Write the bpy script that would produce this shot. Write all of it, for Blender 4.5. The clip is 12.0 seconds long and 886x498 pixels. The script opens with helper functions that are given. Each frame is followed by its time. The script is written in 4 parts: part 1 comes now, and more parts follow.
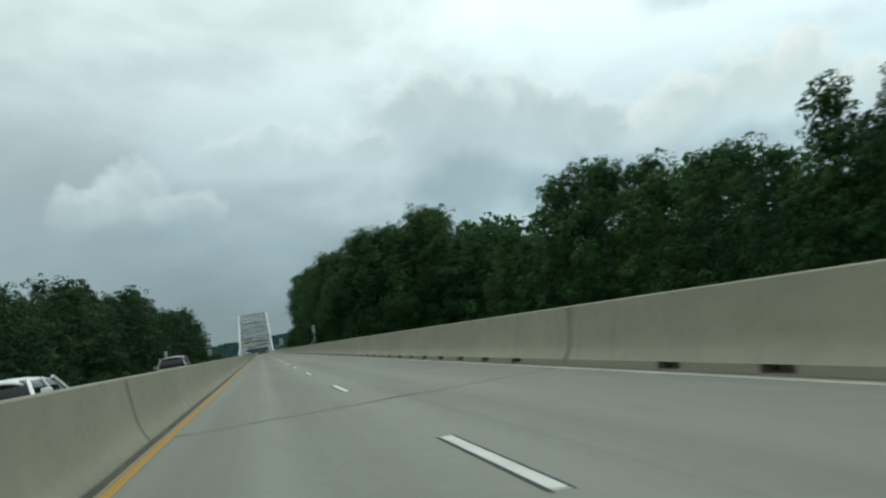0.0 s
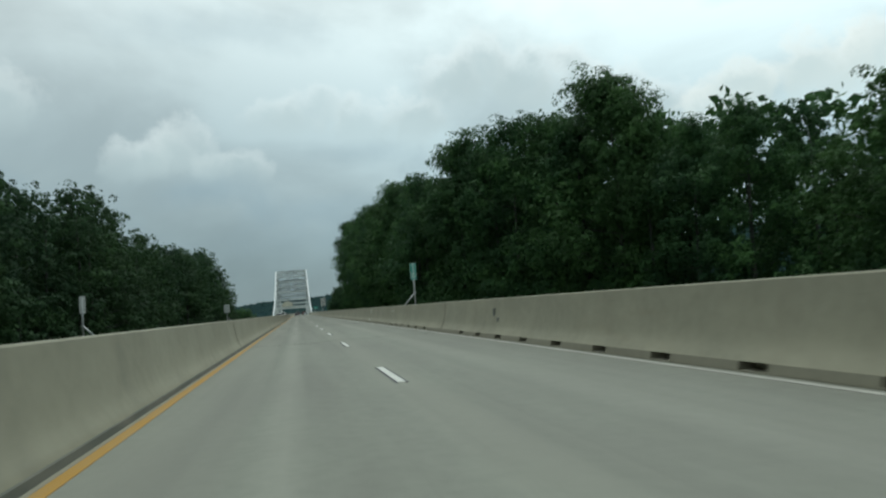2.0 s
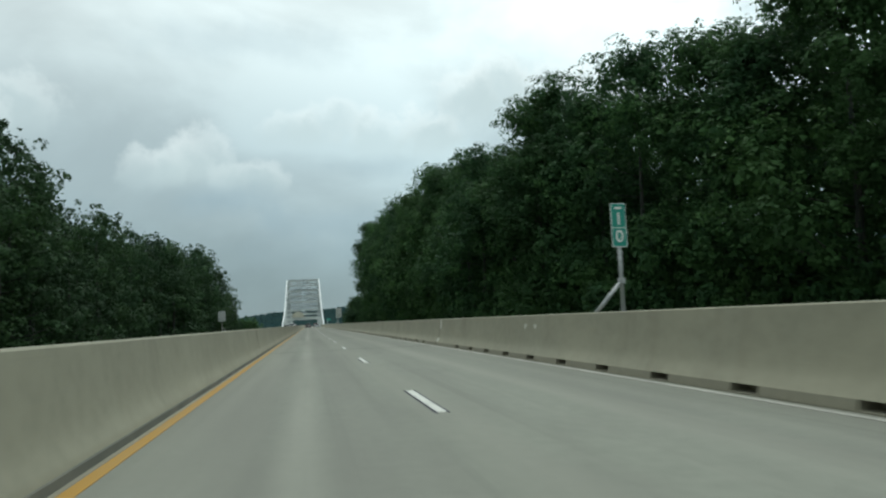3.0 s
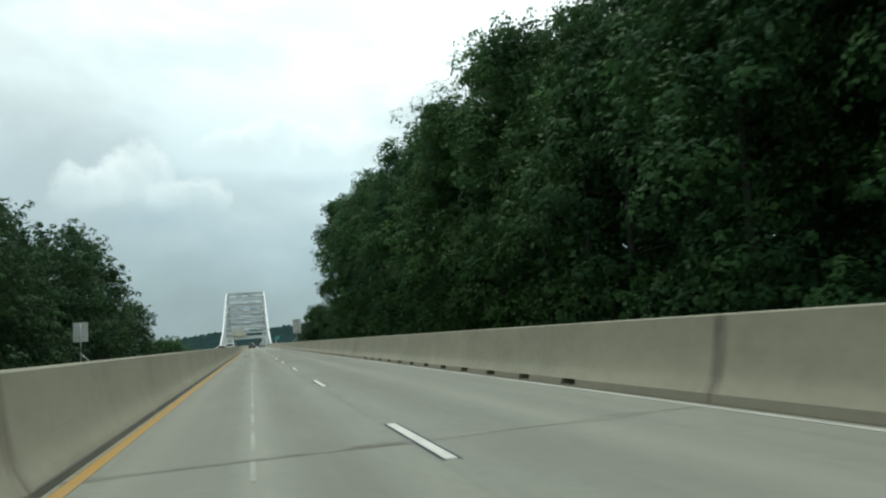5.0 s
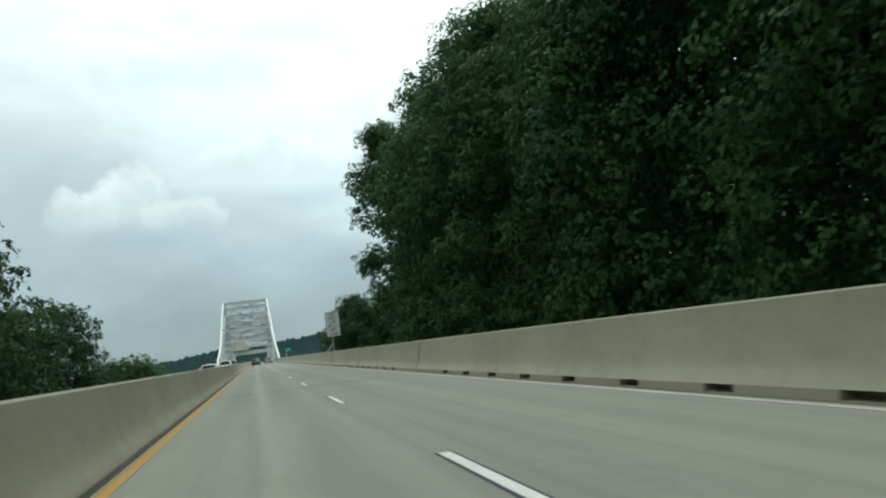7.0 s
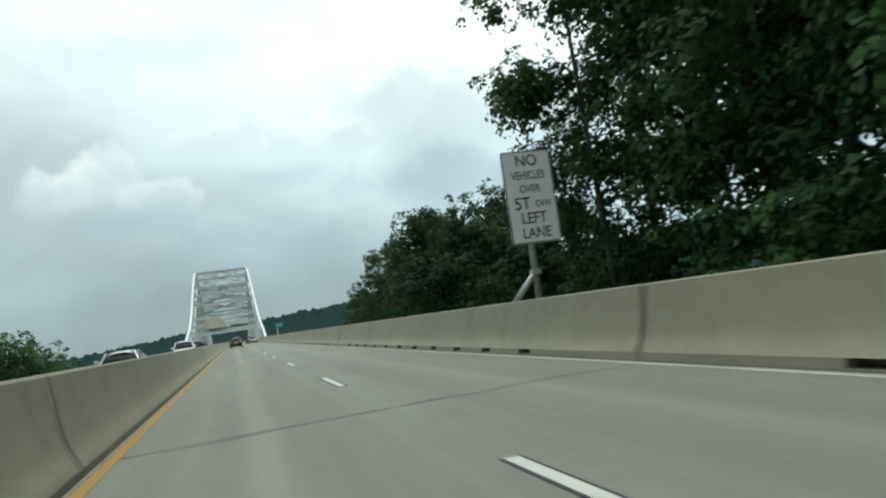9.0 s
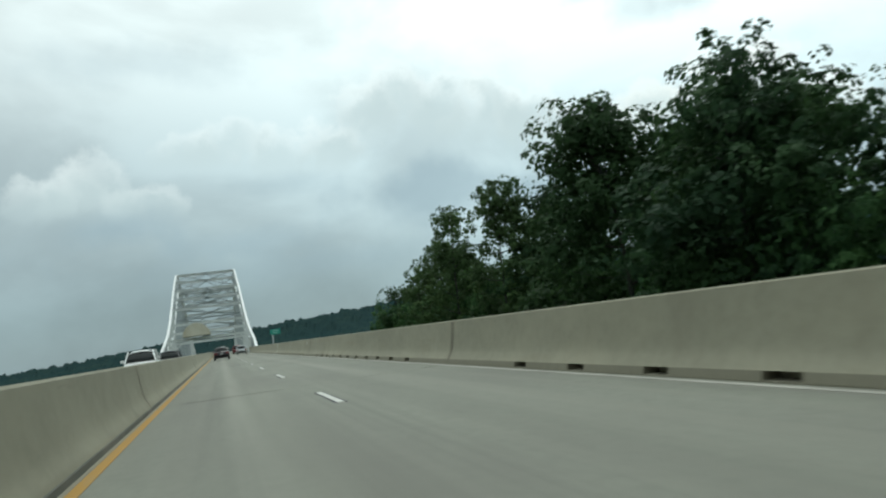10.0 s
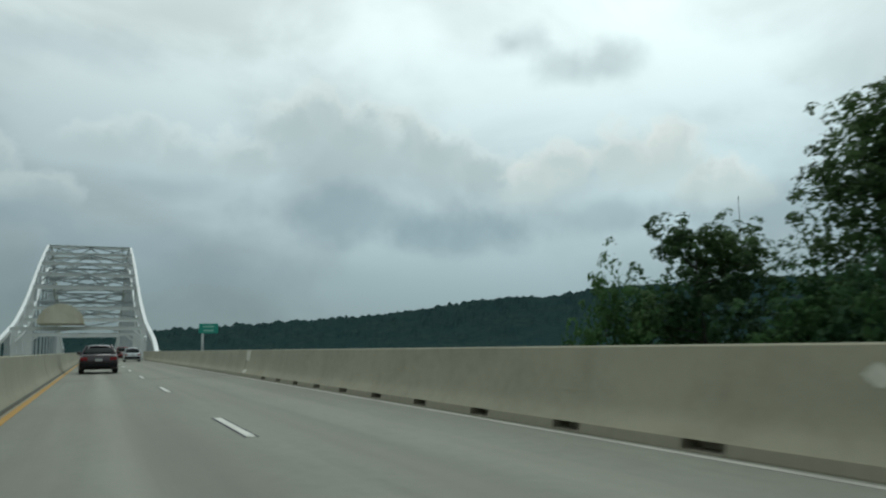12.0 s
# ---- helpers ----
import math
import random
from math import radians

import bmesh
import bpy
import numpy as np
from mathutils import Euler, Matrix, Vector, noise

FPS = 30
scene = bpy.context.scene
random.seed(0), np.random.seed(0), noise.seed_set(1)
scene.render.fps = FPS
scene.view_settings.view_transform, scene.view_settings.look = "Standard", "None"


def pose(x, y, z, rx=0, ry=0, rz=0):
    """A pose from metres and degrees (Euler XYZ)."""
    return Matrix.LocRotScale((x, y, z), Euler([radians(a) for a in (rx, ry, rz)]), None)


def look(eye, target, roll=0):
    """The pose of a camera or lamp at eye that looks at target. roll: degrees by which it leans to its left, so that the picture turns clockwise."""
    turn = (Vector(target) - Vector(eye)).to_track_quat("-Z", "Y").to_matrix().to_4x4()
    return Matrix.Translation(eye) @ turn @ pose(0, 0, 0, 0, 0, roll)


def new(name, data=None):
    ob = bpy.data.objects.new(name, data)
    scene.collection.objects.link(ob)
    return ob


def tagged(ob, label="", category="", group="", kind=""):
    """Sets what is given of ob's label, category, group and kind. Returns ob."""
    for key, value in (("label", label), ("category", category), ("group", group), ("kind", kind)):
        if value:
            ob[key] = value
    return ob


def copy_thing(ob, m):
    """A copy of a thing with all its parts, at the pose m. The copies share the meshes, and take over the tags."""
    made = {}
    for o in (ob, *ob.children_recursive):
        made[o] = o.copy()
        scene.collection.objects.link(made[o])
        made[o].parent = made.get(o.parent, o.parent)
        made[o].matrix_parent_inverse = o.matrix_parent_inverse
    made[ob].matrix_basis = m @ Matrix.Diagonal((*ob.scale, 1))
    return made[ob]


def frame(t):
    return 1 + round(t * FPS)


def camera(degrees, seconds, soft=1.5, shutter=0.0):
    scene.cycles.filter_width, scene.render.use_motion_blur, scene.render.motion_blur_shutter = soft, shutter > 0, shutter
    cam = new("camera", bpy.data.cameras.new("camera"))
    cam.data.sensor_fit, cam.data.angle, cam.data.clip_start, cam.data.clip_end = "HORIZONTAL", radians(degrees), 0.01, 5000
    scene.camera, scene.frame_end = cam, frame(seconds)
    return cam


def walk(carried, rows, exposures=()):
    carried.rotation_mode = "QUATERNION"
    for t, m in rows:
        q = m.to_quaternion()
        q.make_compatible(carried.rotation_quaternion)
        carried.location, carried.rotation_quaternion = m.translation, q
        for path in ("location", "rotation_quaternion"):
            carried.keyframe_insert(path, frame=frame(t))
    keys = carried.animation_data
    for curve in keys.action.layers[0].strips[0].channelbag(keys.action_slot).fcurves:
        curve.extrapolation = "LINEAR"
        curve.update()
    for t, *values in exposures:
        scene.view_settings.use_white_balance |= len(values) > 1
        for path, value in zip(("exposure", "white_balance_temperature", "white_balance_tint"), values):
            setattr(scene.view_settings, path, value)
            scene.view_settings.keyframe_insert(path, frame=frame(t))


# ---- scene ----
cam = camera(60.0, 12.0, soft=2.2, shutter=0.14)
PATH = (
    (0.0, pose(-0.011, -4.62, 1.105, 95.58, 8.71, -13.42)),
    (0.2, pose(0.044, 0.90, 1.105, 95.54, 7.81, -10.11)),
    (0.5, pose(0.119, 9.10, 1.105, 98.40, 4.78, -7.41)),
    (0.8, pose(0.177, 17.15, 1.105, 99.11, 6.41, -4.07)),
    (1.0, pose(0.214, 22.54, 1.105, 97.92, 8.54, -5.40)),
    (1.2, pose(0.254, 28.02, 1.105, 97.55, 10.50, -2.07)),
    (1.5, pose(0.286, 36.28, 1.105, 95.82, 8.99, -6.70)),
    (1.8, pose(0.269, 44.41, 1.105, 96.26, 7.21, -8.38)),
    (2.0, pose(0.253, 49.76, 1.105, 93.92, 4.52, -10.72)),
    (2.2, pose(0.246, 55.08, 1.105, 92.15, 4.45, -10.73)),
    (2.5, pose(0.228, 63.01, 1.105, 93.08, 3.53, -11.59)),
    (2.8, pose(0.172, 70.91, 1.105, 93.29, 3.04, -10.52)),
    (3.0, pose(0.131, 76.15, 1.105, 95.16, 2.75, -9.91)),
    (3.2, pose(0.101, 81.35, 1.105, 96.43, 2.63, -11.17)),
    (4.8, pose(0.027, 122.27, 1.105, 96.18, 4.39, -13.58)),
    (5.0, pose(0.016, 127.41, 1.105, 96.11, 4.05, -13.92)),
    (5.2, pose(0.000, 132.57, 1.105, 96.00, 3.93, -13.71)),
    (5.5, pose(-0.021, 140.26, 1.105, 95.89, 3.92, -13.16)),
    (5.8, pose(-0.029, 147.80, 1.105, 95.25, 5.24, -13.42)),
    (6.0, pose(-0.029, 152.84, 1.105, 94.98, 6.27, -13.38)),
    (6.2, pose(-0.023, 157.95, 1.105, 95.87, 7.24, -12.73)),
    (6.5, pose(-0.011, 165.67, 1.105, 95.77, 5.73, -12.98)),
    (6.7, pose(-0.011, 170.80, 1.105, 96.35, 6.28, -13.12)),
    (8.3, pose(-0.037, 211.40, 1.105, 96.48, 9.49, -15.38)),
    (8.5, pose(-0.047, 216.49, 1.105, 95.67, 9.06, -15.29)),
    (8.8, pose(-0.097, 224.17, 1.105, 94.51, 8.47, -15.47)),
    (9.0, pose(-0.132, 229.35, 1.105, 94.60, 8.17, -15.23)),
    (9.2, pose(-0.143, 234.58, 1.105, 94.76, 7.74, -15.05)),
    (9.5, pose(-0.149, 242.40, 1.105, 94.57, 6.67, -14.51)),
    (9.8, pose(-0.168, 250.08, 1.105, 93.96, 6.68, -14.83)),
    (10.0, pose(-0.175, 255.19, 1.105, 95.35, 7.57, -16.23)),
    (10.2, pose(-0.151, 260.34, 1.105, 94.92, 7.73, -16.47)),
    (10.5, pose(-0.107, 268.10, 1.105, 95.07, 7.82, -16.19)),
    (10.8, pose(-0.135, 275.80, 1.105, 94.72, 7.80, -16.93)),
    (11.0, pose(-0.162, 280.92, 1.105, 95.40, 7.01, -18.20)),
    (11.2, pose(-0.175, 286.07, 1.105, 95.32, 5.81, -19.74)),
    (11.5, pose(-0.181, 293.82, 1.105, 95.68, 3.29, -22.15)),
    (11.8, pose(-0.192, 301.57, 1.105, 96.80, 1.08, -23.26)),
    (12.0, pose(-0.202, 306.73, 1.105, 97.21, 0.95, -24.20)),
)
EXPOSURES = ((0.0, 0.0, 6200, 2), (1.5, 0.0, 6200, 2), (3.0, 0.2, 6250, 3), (5.0, 0.5, 6350, 3), (9.0, 0.48, 6350, 3), (10.0, 0.22, 6300, 2.7), (10.5, 0.1, 6270, 2.5), (12.0, -0.2, 6250, 2.5))
walk(cam, PATH, EXPOSURES)

# ---- world and sun ----
SUN_AZ, SUN_EL = radians(15), radians(60)


def direction(az, el):
    a, e = radians(az), radians(el)
    return Vector((math.sin(a) * math.cos(e), math.cos(a) * math.cos(e), math.sin(e)))


world = bpy.data.worlds.new("overcast_sky")
scene.world = world
world.use_nodes = True
wt = world.node_tree
wt.nodes.clear()


def wnode(kind, **values):
    n = wt.nodes.new(kind)
    for key, value in values.items():
        n.inputs[key].default_value = value
    return n


def wmath(op, a, b=None, c=None, clamp=False):
    n = wt.nodes.new("ShaderNodeMath")
    n.operation, n.use_clamp = op, clamp
    for i, v in enumerate((a, b, c)):
        if v is None:
            continue
        if isinstance(v, (int, float)):
            n.inputs[i].default_value = v
        else:
            wt.links.new(v, n.inputs[i])
    return n.outputs[0]


def wvec(op, a, b=None):
    n = wt.nodes.new("ShaderNodeVectorMath")
    n.operation = op
    for i, v in enumerate((a, b)):
        if v is None:
            continue
        if isinstance(v, (tuple, Vector)):
            n.inputs[i].default_value = v
        else:
            wt.links.new(v, n.inputs[i])
    return n


def wmix(fac, a, b):
    n = wt.nodes.new("ShaderNodeMix")
    n.data_type = "RGBA"
    for key, v in ((0, fac), (6, a), (7, b)):
        if isinstance(v, (int, float)):
            n.inputs[key].default_value = v
        elif isinstance(v, tuple):
            n.inputs[key].default_value = (*v, 1)
        else:
            wt.links.new(v, n.inputs[key])
    return n.outputs[2]


def wrange(v, a, b, lo=0.0, hi=1.0):
    n = wt.nodes.new("ShaderNodeMapRange")
    n.interpolation_type = "SMOOTHSTEP"
    wt.links.new(v, n.inputs[0])
    for i, q in enumerate((a, b, lo, hi)):
        n.inputs[i + 1].default_value = q
    return n.outputs[0]


way = wt.nodes.new("ShaderNodeTexCoord").outputs["Generated"]
split = wt.nodes.new("ShaderNodeSeparateXYZ")
wt.links.new(way, split.inputs[0])
up = split.outputs[2]
sky = wt.nodes.new("ShaderNodeTexSky")
sky.sky_type, sky.sun_disc = "NISHITA", False
sky.sun_elevation, sky.sun_rotation = SUN_EL, SUN_AZ
clear = wvec("SCALE", sky.outputs[0])
clear.inputs["Scale"].default_value = 0.1

# the cloud deck: flattened noise, broad and fine
squash = wvec("MULTIPLY", way, (1.0, 1.0, 1.7)).outputs[0]
broad = wnode("ShaderNodeTexNoise", Scale=3.4, Detail=7.0, Roughness=0.5, Distortion=0.3)
fine = wnode("ShaderNodeTexNoise", Scale=13.0, Detail=5.0, Roughness=0.5)
wt.links.new(squash, broad.inputs["Vector"])
wt.links.new(way, fine.inputs["Vector"])
deck_low, deck_mid, deck_high = (0.265, 0.345, 0.374), (0.495, 0.588, 0.608), (0.83, 0.90, 0.89)
grade = wmix(wrange(up, 0.03, 0.20), deck_low, deck_mid)
grade = wmix(wrange(up, 0.18, 0.44), grade, deck_high)
glow = wrange(wvec("DOT_PRODUCT", way, direction(60, 35)).outputs["Value"], 0.35, 1.0, 0.84, 1.3)
lumps = wrange(broad.outputs[0], 0.36, 0.64, 0.85, 1.14)
cover = wvec("SCALE", grade)
wt.links.new(wmath("MULTIPLY", lumps, glow), cover.inputs["Scale"])
cover = cover.outputs[0]


def toward(az, el):
    """The two cosines that place a direction beside and above the middle of a cloud."""
    c = direction(az, el)
    right = Vector((math.cos(radians(az)), -math.sin(radians(az)), 0))
    return c, right, right.cross(c)


billow = wnode("ShaderNodeTexNoise", Scale=26.0, Detail=6.0, Roughness=0.58)
wt.links.new(way, billow.inputs["Vector"])
rag = wmath("ADD", wmath("MULTIPLY", wmath("SUBTRACT", fine.outputs[0], 0.5), 1.3), wmath("MULTIPLY", wmath("SUBTRACT", billow.outputs[0], 0.5), 1.0))


def puff(az, el, wide, high):
    """How deep a direction lies in one rounded head of a heap cloud: 1 in its middle, 0 at its ragged rim; and the height in it."""
    c, right, top = toward(az, el)
    h_ = wmath("DIVIDE", wvec("DOT_PRODUCT", way, right).outputs["Value"], math.sin(radians(wide)))
    v_ = wmath("DIVIDE", wvec("DOT_PRODUCT", way, top).outputs["Value"], math.sin(radians(high)))
    away = wrange(wvec("DOT_PRODUCT", way, c).outputs["Value"], 0.7, 0.5)
    r = wmath("SQRT", wmath("ADD", wmath("MULTIPLY", h_, h_), wmath("MULTIPLY", v_, v_)))
    return wmath("SUBTRACT", wmath("SUBTRACT", 1.0, wmath("ADD", r, rag)), wmath("MULTIPLY", away, 20.0)), v_


def heap_cloud(colour, puffs, gain, bright=(0.93, 0.965, 0.945), body=(0.53, 0.61, 0.61)):
    """A heap cloud of several heads: sunlit rims above, grey and dissolving below."""
    for az, el, wide, high in puffs:
        depth, v_ = puff(az, el, wide, high)
        cover_ = wmath("MULTIPLY", wrange(depth, -0.1, 0.46), wrange(v_, -0.95, 0.15))
        lit = wmath("MULTIPLY", wrange(depth, 0.75, 0.05), wrange(v_, -0.25, 0.75))
        colour = wmix(wmath("MULTIPLY", cover_, gain), colour, wmix(lit, body, bright))
    return colour


def dark_patch(colour, az, el, wide, high, gain, tint=(0.275, 0.365, 0.415)):
    """A soft grey cloud underside in a direction of the sky."""
    c, right, top = toward(az, el)
    h_ = wmath("DIVIDE", wvec("DOT_PRODUCT", way, right).outputs["Value"], math.sin(radians(wide)))
    v_ = wmath("DIVIDE", wvec("DOT_PRODUCT", way, top).outputs["Value"], math.sin(radians(high)))
    front = wrange(wvec("DOT_PRODUCT", way, c).outputs["Value"], 0.5, 0.7)
    r = wmath("SQRT", wmath("ADD", wmath("MULTIPLY", h_, h_), wmath("MULTIPLY", v_, v_)))
    r = wmath("ADD", r, wmath("MULTIPLY", wmath("SUBTRACT", fine.outputs[0], 0.5), 2.0))
    return wmix(wmath("MULTIPLY", wmath("MULTIPLY", wrange(r, 1.25, 0.15), front), gain), colour, tint)


for patch in ((3.0, 7.4, 7.0, 1.6, 0.4), (-26, 9, 12, 3, 0.5), (8.0, 5.6, 14, 1.5, 0.3), (50, 9, 12, 2.5, 0.4), (-4.0, 20.3, 9.0, 1.8, 0.25)):
    cover = dark_patch(cover, *patch)
# the long heap over the river, the small one over the near bank and the bright one over the hills
cover = heap_cloud(cover, ((-19.5, 14.6, 3.6, 2.8), (-24.0, 13.8, 4.5, 3.0), (62, 16, 9, 4)), 0.45)
cover = heap_cloud(cover, ((-10.3, 11.0, 2.8, 1.9), (-4.2, 10.2, 3.4, 1.8), (-8.7, 11.3, 2.8, 2.2), (-7.0, 11.6, 2.7, 2.5)), 0.4)
cover = heap_cloud(cover, ((5.4, 13.2, 3.6, 2.2), (-0.6, 14.0, 2.6, 1.9), (2.2, 14.3, 3.4, 2.2)), 0.38)
cover = heap_cloud(cover, ((27.6, 12.4, 2.6, 2.6), (24.8, 13.4, 3.2, 3.4), (9.8, 13.4, 3.4, 2.6), (21.5, 14.4, 3.4, 3.2), (12.8, 15.6, 3.0, 3.0), (18.2, 15.4, 3.4, 3.6), (15.2, 16.6, 2.9, 3.2)), 0.66)
cover = heap_cloud(cover, ((44.6, 10.6, 3.6, 2.4), (41.0, 12.6, 3.2, 3.0), (30.9, 11.4, 2.6, 2.2), (38.0, 13.0, 3.6, 3.0), (33.6, 12.6, 3.2, 2.4)), 0.78, (0.97, 0.975, 0.92), (0.66, 0.73, 0.71))
for patch in ((-6.4, 9.2, 5.0, 1.5, 0.5), (18.0, 9.4, 10.0, 2.8, 0.62), (24.5, 8.2, 7.0, 1.6, 0.5), (36.0, 9.2, 9.0, 1.6, 0.4), (5.0, 11.4, 4.5, 1.2, 0.3)):
    cover = dark_patch(cover, *patch)
for patch in ((30.0, 22.0, 2.4, 1.5, 0.6), (33.8, 20.2, 2.6, 1.5, 0.5), (37.2, 20.4, 2.6, 1.5, 0.55)):
    cover = dark_patch(cover, *patch, (0.50, 0.575, 0.59))
total = wmix(0.93, clear.outputs[0], cover)
back = wt.nodes.new("ShaderNodeBackground")
back.inputs["Strength"].default_value = 1.0
wt.links.new(total, back.inputs["Color"])
wt.links.new(back.outputs[0], wt.nodes.new("ShaderNodeOutputWorld").inputs[0])

lamp = bpy.data.lights.new("sun", "SUN")
lamp.energy, lamp.angle, lamp.color = 0.95, radians(25), (1.0, 0.98, 0.93)
sun = new("sun", lamp)
sun.matrix_world = look((0, 0, 60), Vector((0, 0, 60)) - direction(15, 60))


# ---- materials ----
class Mat:
    """A principled material with node helpers."""

    def __init__(self, name, colour, rough=0.8, metal=0.0):
        self.m = bpy.data.materials.new(name)
        self.m.use_nodes = True
        self.t = self.m.node_tree
        self.p = self.t.nodes["Principled BSDF"]
        self.p.inputs["Base Color"].default_value = (*colour, 1)
        self.p.inputs["Roughness"].default_value = rough
        self.p.inputs["Metallic"].default_value = metal
        self.coord = self.t.nodes.new("ShaderNodeNewGeometry").outputs["Position"]
        self.colour = None

    def local(self):
        self.coord = self.t.nodes.new("ShaderNodeTexCoord").outputs["Object"]

    def noise(self, scale, detail=5, stretch=(1, 1, 1), rough=0.55):
        m = self.t.nodes.new("ShaderNodeMapping")
        m.inputs["Scale"].default_value = stretch
        self.t.links.new(self.coord, m.inputs[0])
        n = self.t.nodes.new("ShaderNodeTexNoise")
        n.inputs["Scale"].default_value, n.inputs["Detail"].default_value, n.inputs["Roughness"].default_value = scale, detail, rough
        self.t.links.new(m.outputs[0], n.inputs["Vector"])
        return n.outputs[0]

    def ramp(self, v, a, b, lo=0.0, hi=1.0):
        n = self.t.nodes.new("ShaderNodeMapRange")
        self.t.links.new(v, n.inputs[0])
        for i, q in enumerate((a, b, lo, hi)):
            n.inputs[i + 1].default_value = q
        return n.outputs[0]

    def mix(self, fac, tint, mode="MIX"):
        n = self.t.nodes.new("ShaderNodeMix")
        n.data_type, n.blend_type = "RGBA", mode
        if isinstance(fac, (int, float)):
            n.inputs[0].default_value = fac
        else:
            self.t.links.new(fac, n.inputs[0])
        if self.colour is None:
            n.inputs[6].default_value = self.p.inputs["Base Color"].default_value
        else:
            self.t.links.new(self.colour, n.inputs[6])
        n.inputs[7].default_value = (*tint, 1)
        self.colour = n.outputs[2]
        self.t.links.new(self.colour, self.p.inputs["Base Color"])
        return self

    def bump(self, v, strength, distance=0.02):
        n = self.t.nodes.new("ShaderNodeBump")
        n.inputs["Strength"].default_value, n.inputs["Distance"].default_value = strength, distance
        self.t.links.new(v, n.inputs["Height"])
        self.t.links.new(n.outputs[0], self.p.inputs["Normal"])
        return self

    def times(self, a, b):
        n = self.t.nodes.new("ShaderNodeMath")
        n.operation = "MULTIPLY"
        self.t.links.new(a, n.inputs[0])
        if isinstance(b, (int, float)):
            n.inputs[1].default_value = b
        else:
            self.t.links.new(b, n.inputs[1])
        return n.outputs[0]

    def band(self, axis, middle, half, soft):
        """1 within half of the middle along an axis, fading to 0 over soft."""
        away = self.t.nodes.new("ShaderNodeMath")
        away.operation = "SUBTRACT"
        self.t.links.new(self.axis(axis), away.inputs[0])
        away.inputs[1].default_value = middle
        size = self.t.nodes.new("ShaderNodeMath")
        size.operation = "ABSOLUTE"
        self.t.links.new(away.outputs[0], size.inputs[0])
        return self.ramp(size.outputs[0], half, half + soft, 1.0, 0.0)

    def random(self):
        return self.t.nodes.new("ShaderNodeObjectInfo").outputs["Random"]

    def island(self):
        return self.t.nodes.new("ShaderNodeNewGeometry").outputs["Random Per Island"]

    def axis(self, i):
        n = self.t.nodes.new("ShaderNodeSeparateXYZ")
        self.t.links.new(self.coord, n.inputs[0])
        return n.outputs[i]


def concrete(name, colour, stain, streak):
    m = Mat(name, colour, 0.88)
    m.mix(m.ramp(m.noise(0.5, 6, streak), 0.35, 0.7, 0, 0.55), stain)
    m.mix(m.ramp(m.noise(5.0, 7, (1, 1, 1), 0.65), 0.42, 0.7, 0, 0.45), tuple(c * 0.7 for c in colour))
    m.mix(m.ramp(m.noise(90.0, 3), 0.45, 0.7, 0, 0.25), tuple(min(1, c * 1.35) for c in colour))
    m.bump(m.noise(60.0, 4), 0.25, 0.01)
    return m


deck = concrete("deck_concrete", (0.178, 0.185, 0.149), (0.232, 0.242, 0.198), (1.6, 0.03, 1))
deck.mix(deck.ramp(deck.noise(1.1, 6, (1, 0.3, 1), 0.65), 0.5, 0.72, 0, 0.45), (0.135, 0.135, 0.112))
deck.mix(deck.ramp(deck.noise(0.35, 6, (1.3, 0.22, 1), 0.6), 0.42, 0.66, 0, 0.7), (0.15, 0.148, 0.125))
deck.mix(deck.ramp(deck.noise(3.0, 3, (1.2, 0.012, 1)), 0.55, 0.72, 0, 0.4), (0.12, 0.12, 0.10))
deck.mix(deck.ramp(deck.noise(1.0, 3, (0.9, 0.004, 1)), 0.46, 0.60, 0, 0.5), (0.215, 0.216, 0.176))
for middle, half, soft, strength, tint in ((-0.62, 0.2, 0.35, 0.5, (0.128, 0.127, 0.106)), (0.68, 0.2, 0.4, 0.55, (0.128, 0.127, 0.106)), (2.75, 0.25, 0.45, 0.4, (0.135, 0.134, 0.112)), (4.3, 0.25, 0.45, 0.4, (0.135, 0.134, 0.112)),
                                           (0.03, 0.06, 0.22, 0.55, (0.255, 0.255, 0.212)), (3.5, 0.1, 0.3, 0.35, (0.24, 0.24, 0.2))):
    # polished and rubbered wheel tracks, and the paler strip between them
    deck.mix(deck.times(deck.times(deck.band(0, middle, half, soft), deck.ramp(deck.noise(0.9, 5, (1.0, 0.05, 1)), 0.32, 0.62)), strength), tint)
DECK = deck.m
wallc = concrete("barrier_concrete", (0.270, 0.258, 0.190), (0.318, 0.307, 0.234), (0.5, 0.5, 0.12))
wallc.mix(wallc.ramp(wallc.noise(1.3, 5, (1, 1, 0.18)), 0.55, 0.8, 0, 0.45), (0.19, 0.17, 0.125))
wallc.mix(wallc.ramp(wallc.noise(0.6, 6, (1, 0.35, 3.0)), 0.62, 0.8, 0, 0.4), (0.21, 0.17, 0.10))
wallc.mix(wallc.ramp(wallc.noise(0.6, 7, (1, 0.5, 1.0), 0.65), 0.46, 0.64, 0, 0.6), (0.345, 0.325, 0.238))
wallc.mix(wallc.ramp(wallc.noise(2.4, 6, (1, 0.15, 4.0), 0.65), 0.66, 0.8, 0, 0.6), (0.15, 0.135, 0.10))
WALL = wallc.m
medc = concrete("median_concrete", (0.222, 0.216, 0.158), (0.266, 0.260, 0.195), (0.5, 0.5, 0.12))
medc.mix(medc.ramp(medc.noise(1.1, 5, (1, 1, 0.18)), 0.55, 0.8, 0, 0.5), (0.14, 0.135, 0.105))
medc.mix(medc.ramp(medc.noise(0.7, 7, (1, 0.6, 1.0), 0.65), 0.45, 0.65, 0, 0.6), (0.278, 0.27, 0.20))
